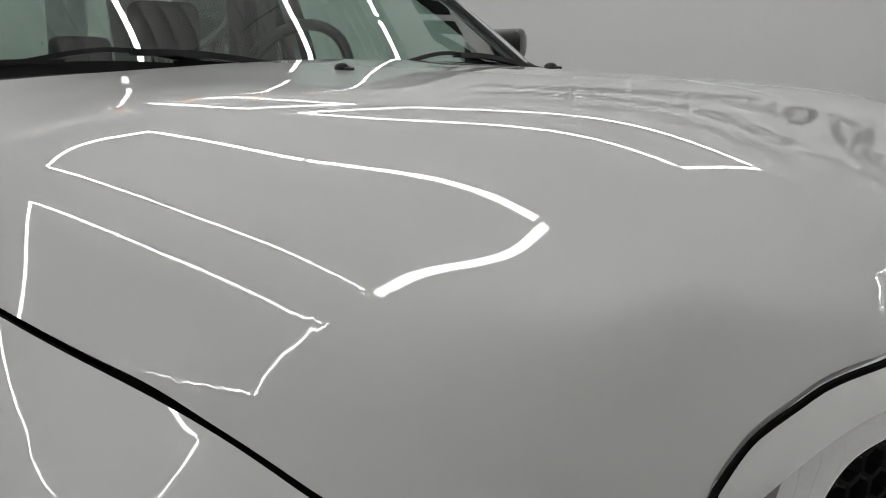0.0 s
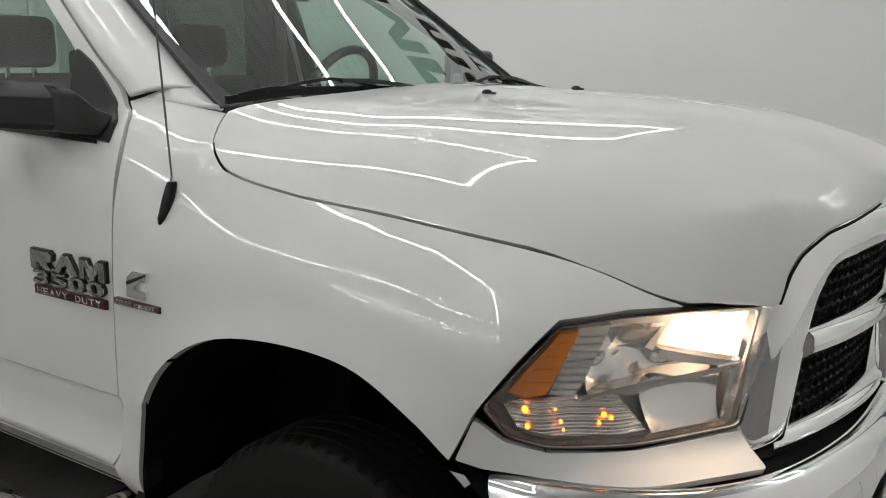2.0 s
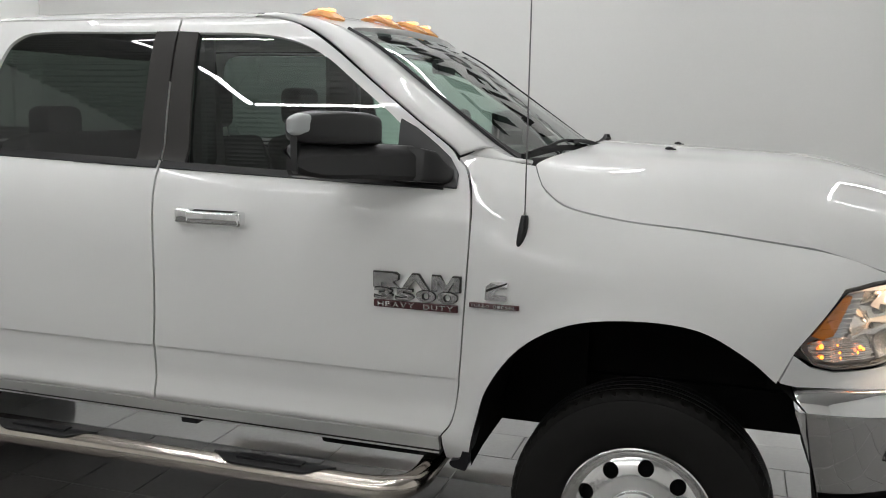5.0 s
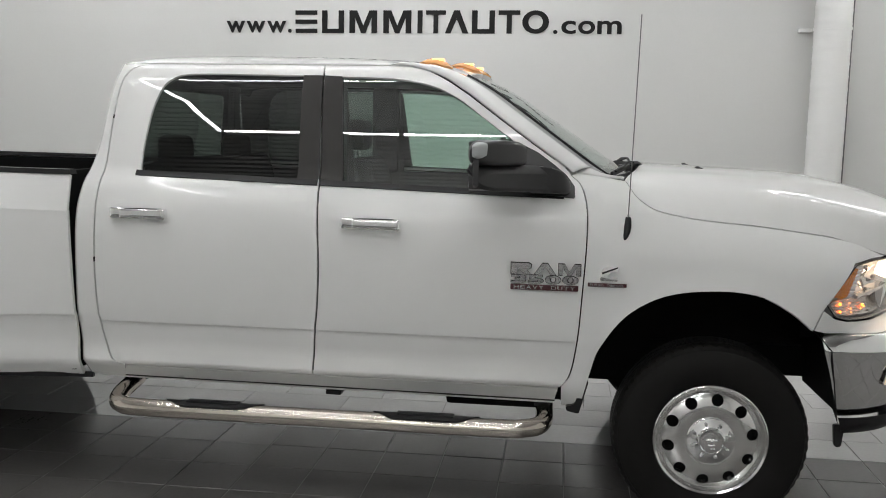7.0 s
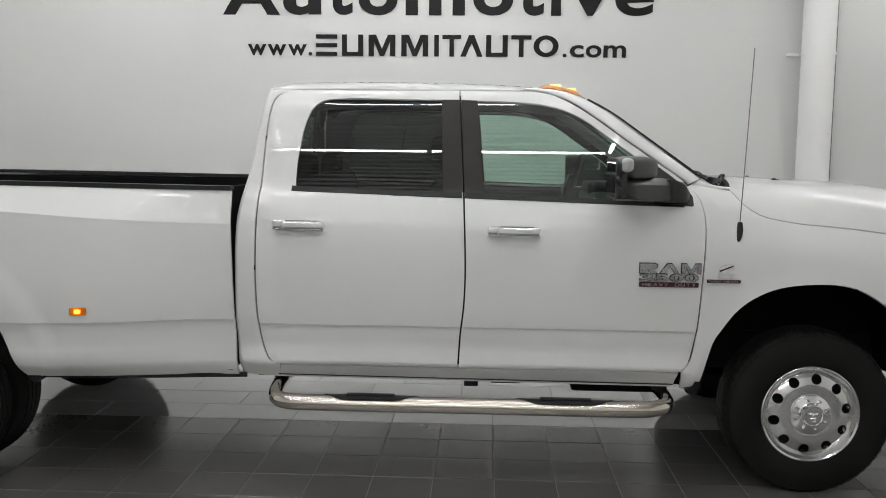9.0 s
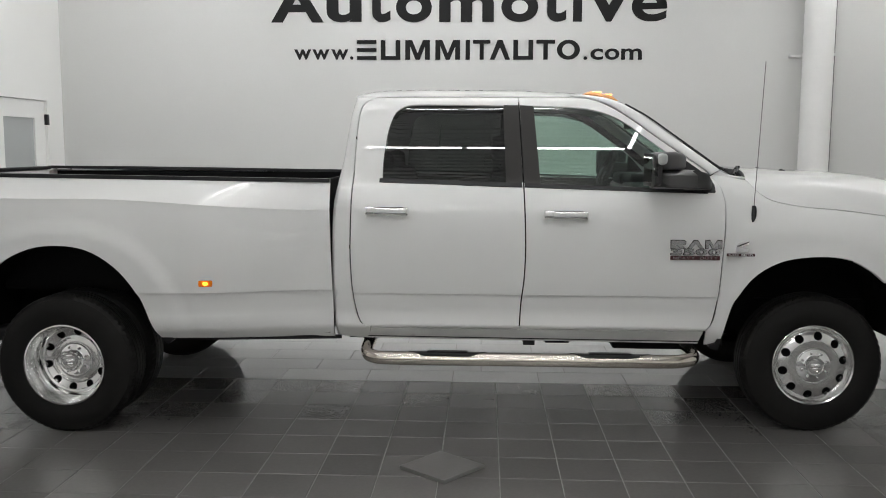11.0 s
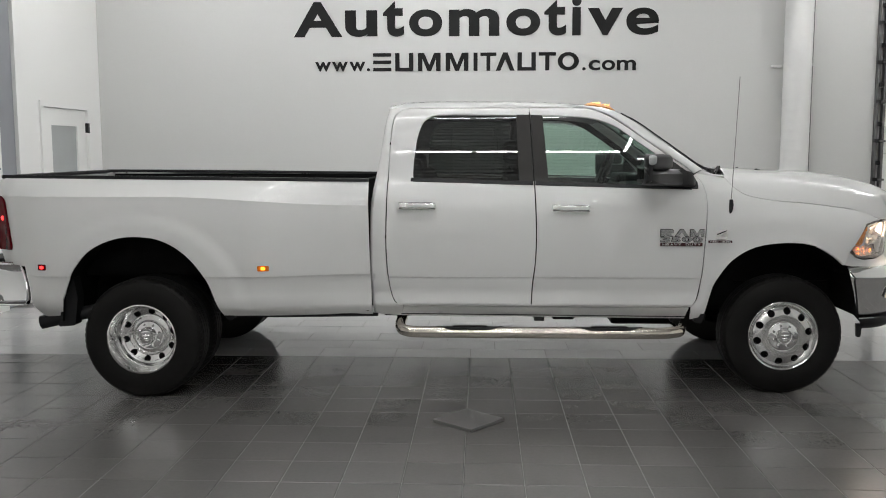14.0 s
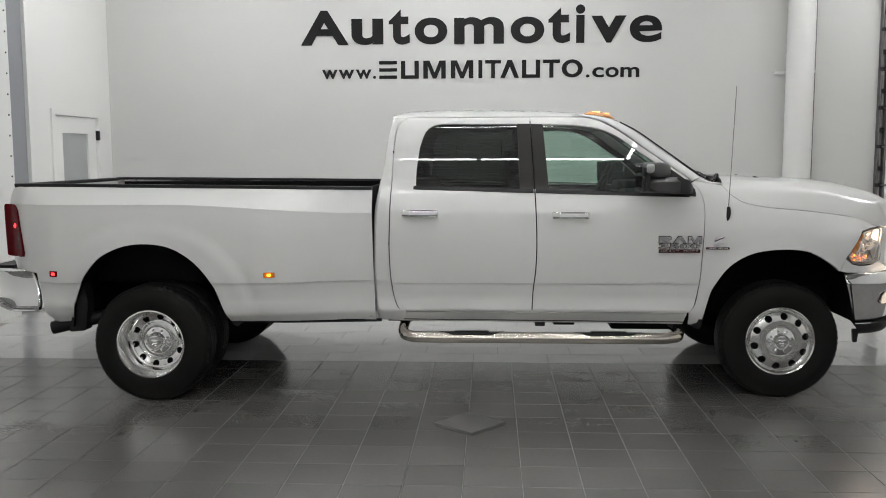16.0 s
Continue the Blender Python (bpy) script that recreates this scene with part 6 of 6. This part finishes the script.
def badges():
    b = empty("door_badge", "", "")
    b.parent = truck
    def place(ch, x0, x1, z0, z1, m, par, heavy=0.04):
        me = glyph(ch, x0, x1, z0, z1, heavy)
        for v in me.vertices:
            v.co.y = -W_CAB(v.co.z) - 0.006 + v.co.y * 0.9
        me.materials.clear()
        me.materials.append(m)
        ob = new("numeral" if ch.isdigit() else "letter", me)
        ob.parent = par
    y = -1.003
    x = -0.862
    for kind, d in ((7, 0.082), (4, 0.088), (5, 0.088)):
        bars(x - 0.003, x + d + 0.003, 1.070, 1.121, y + 0.0035, M_GREYPL, b, kind)
        bars(x, x + d, 1.073, 1.118, y - 0.001, M_BADGE, b, kind)
        x += d + 0.012
    x = -0.862
    for ch in "3500":
        place(ch, x - 0.002, x + 0.064, 1.0325, 1.0705, M_GREYPL, b, 0.05)
        for v in b.children[-1].data.vertices:
            v.co.y += 0.004
        place(ch, x, x + 0.062, 1.034, 1.069, M_BADGE, b, 0.025)
        x += 0.0705
    part("badge_strip", box_bm(-0.864, -0.586, y - 0.002, y + 0.008, 1.006, 1.030, 0.003), M_REDSTRIP, b, "dark red badge strip")
    x = -0.850
    for ch in "HEAVY DUTY":
        if ch != " ":
            place(ch, x, x + 0.021, 1.010, 1.026, M_CHROME, b, 0.02)
        x += 0.0255
    e = empty("fender_badge", "", "")
    e.parent = truck
    w = -fender(-0.47, 1.08)[1]
    part("badge_strip", box_bm(-0.549, -0.393, -w - 0.008, -w + 0.006, 1.030, 1.046, 0.003), M_REDSTRIP, e, "dark red badge strip")
    x = -0.543
    for ch in "TURBO DIESEL":
        if ch != " ":
            me = glyph(ch, x, x + 0.0095, 1.033, 1.043, 0.02)
            for v in me.vertices:
                v.co.y = v.co.y * 0.4 - w - 0.009
            me.materials.clear()
            me.materials.append(M_CHROME)
            ob = new("letter", me)
            ob.parent = e
        x += 0.012
    o = [(-0.500, 1.056), (-0.430, 1.056), (-0.430, 1.075), (-0.476, 1.075), (-0.455, 1.095), (-0.430, 1.095), (-0.428, 1.116), (-0.475, 1.116), (-0.497, 1.098)]
    sheet("emblem_shape", rounded(o, 0.004), lambda u, v: (u, fender(u, v)[1] - 0.010, v), M_CHROME, e, step=0.02, depth=0.010)
    sheet("emblem_slash", [(-0.493, 1.083), (-0.432, 1.109), (-0.430, 1.115), (-0.495, 1.090)], lambda u, v: (u, fender(u, v)[1] - 0.0135, v), M_GREYPL, e, step=0.02, depth=0.003)


badges()


# interior
def interior():
    def seat(name, x, y, w, rear=False):
        bm = box_bm(x - 0.02, x + 0.50, y - w / 2, y + w / 2, 0.86, 1.04, 0.06, 3)
        s = part(name, bm, M_SEAT, truck, "dark grey cloth seat", True)
        bm = box_bm(-0.09, 0.09, y - w / 2, y + w / 2, 0, 0.57, 0.06, 3)
        bmesh.ops.rotate(bm, verts=bm.verts, cent=(0, 0, 0), matrix=Matrix.Rotation(radians(-14), 3, "Y"))
        bmesh.ops.translate(bm, verts=bm.verts, vec=(x + 0.02, 0, 0.94))
        part("backrest", bm, M_SEAT, s, "", True)
        n = [y] if not rear else [y - 0.42, y + 0.42]
        low = 0.10 if rear else 0.0
        for q in n:
            part("headrest", box_bm(x - 0.195, x - 0.085, q - 0.12, q + 0.12, 1.535 - low, 1.71 - low, 0.05, 4), M_SEAT, s, "", True)
            for k in (-0.05, 0.05):
                part("headrest_post", box_bm(x - 0.15, x - 0.138, q + k - 0.006, q + k + 0.006, 1.46 - low, 1.56 - low), M_CHROME, s)
    seat("front_seat", -1.685, -0.40, 0.52)
    seat("front_seat", -1.685, 0.40, 0.52)
    seat("rear_seat", -2.42, 0.0, 1.40, True)
    d = part("dashboard", box_bm(-0.98, -0.50, -0.80, 0.80, 1.12, 1.40, 0.06, 3), M_DASH, truck, "dark grey dashboard", True)
    part("instrument_hood", box_bm(-0.98, -0.70, 0.20, 0.60, 1.38, 1.46, 0.035, 3), M_DASH, d, "", True)
    bm = bmesh.new()
    n, k = 36, 10
    rows = []
    for i in range(n):
        a = 2 * math.pi * i / n
        rows.append([bm.verts.new(((0.018 * math.cos(2 * math.pi * j / k)), (0.185 + 0.016 * math.sin(2 * math.pi * j / k)) * math.cos(a), (0.185 + 0.016 * math.sin(2 * math.pi * j / k)) * math.sin(a))) for j in range(k)])
    for i in range(n):
        for j in range(k):
            bm.faces.new((rows[i][j], rows[(i + 1) % n][j], rows[(i + 1) % n][(j + 1) % k], rows[i][(j + 1) % k]))
    box_bm(-0.015, 0.02, -0.18, 0.18, -0.03, 0.03, 0.01, bm=bm)
    box_bm(-0.015, 0.02, -0.025, 0.025, -0.18, 0.0, 0.01, bm=bm)
    box_bm(-0.03, 0.03, -0.07, 0.07, -0.07, 0.06, 0.02, bm=bm)
    bmesh.ops.rotate(bm, verts=bm.verts, cent=(0, 0, 0), matrix=Matrix.Rotation(radians(24), 3, "Y"))
    bmesh.ops.translate(bm, verts=bm.verts, vec=(-1.07, 0.40, 1.44))
    part("steering_wheel", bm, M_DASH, truck, "dark steering wheel", True)
    part("mirror_inside", box_bm(-0.98, -0.95, -0.12, 0.12, 1.76, 1.82, 0.012, 2), M_BLACK, truck, "", True)
    part("door_card", box_bm(-2.66, -0.66, 0.83, 0.85, 0.6, 1.40), M_DASH, truck)
    part("door_card", box_bm(-2.66, -0.66, -0.85, -0.83, 0.6, 1.38), M_DASH, truck)
    part("rear_wall", box_bm(-2.73, -2.70, -0.84, 0.84, 0.6, 1.46), M_DASH, truck)
    for y0, y1 in ((-0.74, -0.62), (0.62, 0.74)):
        part("inner_pillar", box_bm(-1.80, -1.64, y0, y1, 1.40, 1.90, 0.03), M_DASH, truck)
        y = (y0 + y1) / 2 * 0.95
        sweep("seat_belt", [(-1.66, y, 1.78), (-1.63, y, 1.45), (-1.62, y, 1.0)], [(-0.024, -0.001), (0.024, -0.001), (0.024, 0.001), (-0.024, 0.001)], M_GREYPL, truck, up=(0, 1, 0), smooth=False)


interior()


# ---- floor ----
ROW, COL = 0.305, 0.305
TX, TY = -2.137, 0.04


def tile_mesh(w, d, k):
    bm = bmesh.new()
    g, b = 0.0022, 0.0015
    q = [(g, g), (w - g, g), (w - g, d - g), (g, d - g)]
    r = [(g + b, g + b), (w - g - b, g + b), (w - g - b, d - g - b), (g + b, d - g - b)]
    lo = [bm.verts.new((x, y, -0.006)) for x, y in q]
    mi = [bm.verts.new((x, y, -b)) for x, y in q]
    up = [bm.verts.new((x, y, 0)) for x, y in r]
    bm.faces.new(up)
    for i in range(4):
        j = (i + 1) % 4
        bm.faces.new((lo[i], lo[j], mi[j], mi[i]))
        bm.faces.new((mi[i], mi[j], up[j], up[i]))
    me = bpy.data.meshes.new("floor_tile")
    bm.to_mesh(me)
    bm.free()
    me.materials.append(k)
    return me


def floor():
    f = part("floor", box_bm(LEFT_X - 0.3, RIGHT_X + 0.3, FRONT_Y - 0.3, WALL_Y + 0.3, -0.15, -0.003), M_GROUT, None)
    tagged(f, "dark grey square ceramic tile floor with thin joints", "floor", kind="structure")
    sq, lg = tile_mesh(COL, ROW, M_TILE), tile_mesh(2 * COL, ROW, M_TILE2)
    rng = random.Random(4)
    rest, count = {True: ([], []), False: ([], [])}, 0
    for j in range(-37, 15):
        y = TY + j * ROW
        if y > WALL_Y or y < FRONT_Y:
            continue
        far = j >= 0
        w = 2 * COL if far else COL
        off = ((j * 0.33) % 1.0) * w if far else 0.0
        for i in range(-18, 34) if not far else range(-10, 18):
            x = TX + i * w + off
            if x > RIGHT_X or x < LEFT_X - 0.3:
                continue
            dz = rng.uniform(-0.0006, 0.0006)
            tilt = (rng.uniform(-1, 1) * 0.0012, rng.uniform(-1, 1) * 0.0012)
            near = -4.2 < x < 0.9 and -3.6 < y < 0.5
            if near and count < 290:
                ob = new("tile", lg if far else sq)
                ob.location = (x, y, dz)
                ob.rotation_euler = (tilt[0], tilt[1], 0)
                ob.parent = f
                count += 1
            else:
                rest_v, rest_f = rest[far]
                k = len(rest_v)
                me = lg if far else sq
                rest_v += [(v.co.x + x, v.co.y + y, v.co.z + dz + tilt[0] * v.co.y - tilt[1] * v.co.x) for v in me.vertices]
                rest_f += [[k + a for a in p.vertices] for p in me.polygons]
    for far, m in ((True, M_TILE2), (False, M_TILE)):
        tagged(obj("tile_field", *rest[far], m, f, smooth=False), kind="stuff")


floor()


def loose_tile():
    bm = box_bm(-0.155, 0.155, -0.155, 0.155, 0.002, 0.020, 0.003)
    o = part("loose_tile", bm, M_PLATE, None)
    o.location, o.rotation_euler = (-2.125, -1.67, 0), (0, 0, radians(50))
    tagged(o, "dark grey square tile plate lying turned on the floor", "floor plate")


loose_tile()
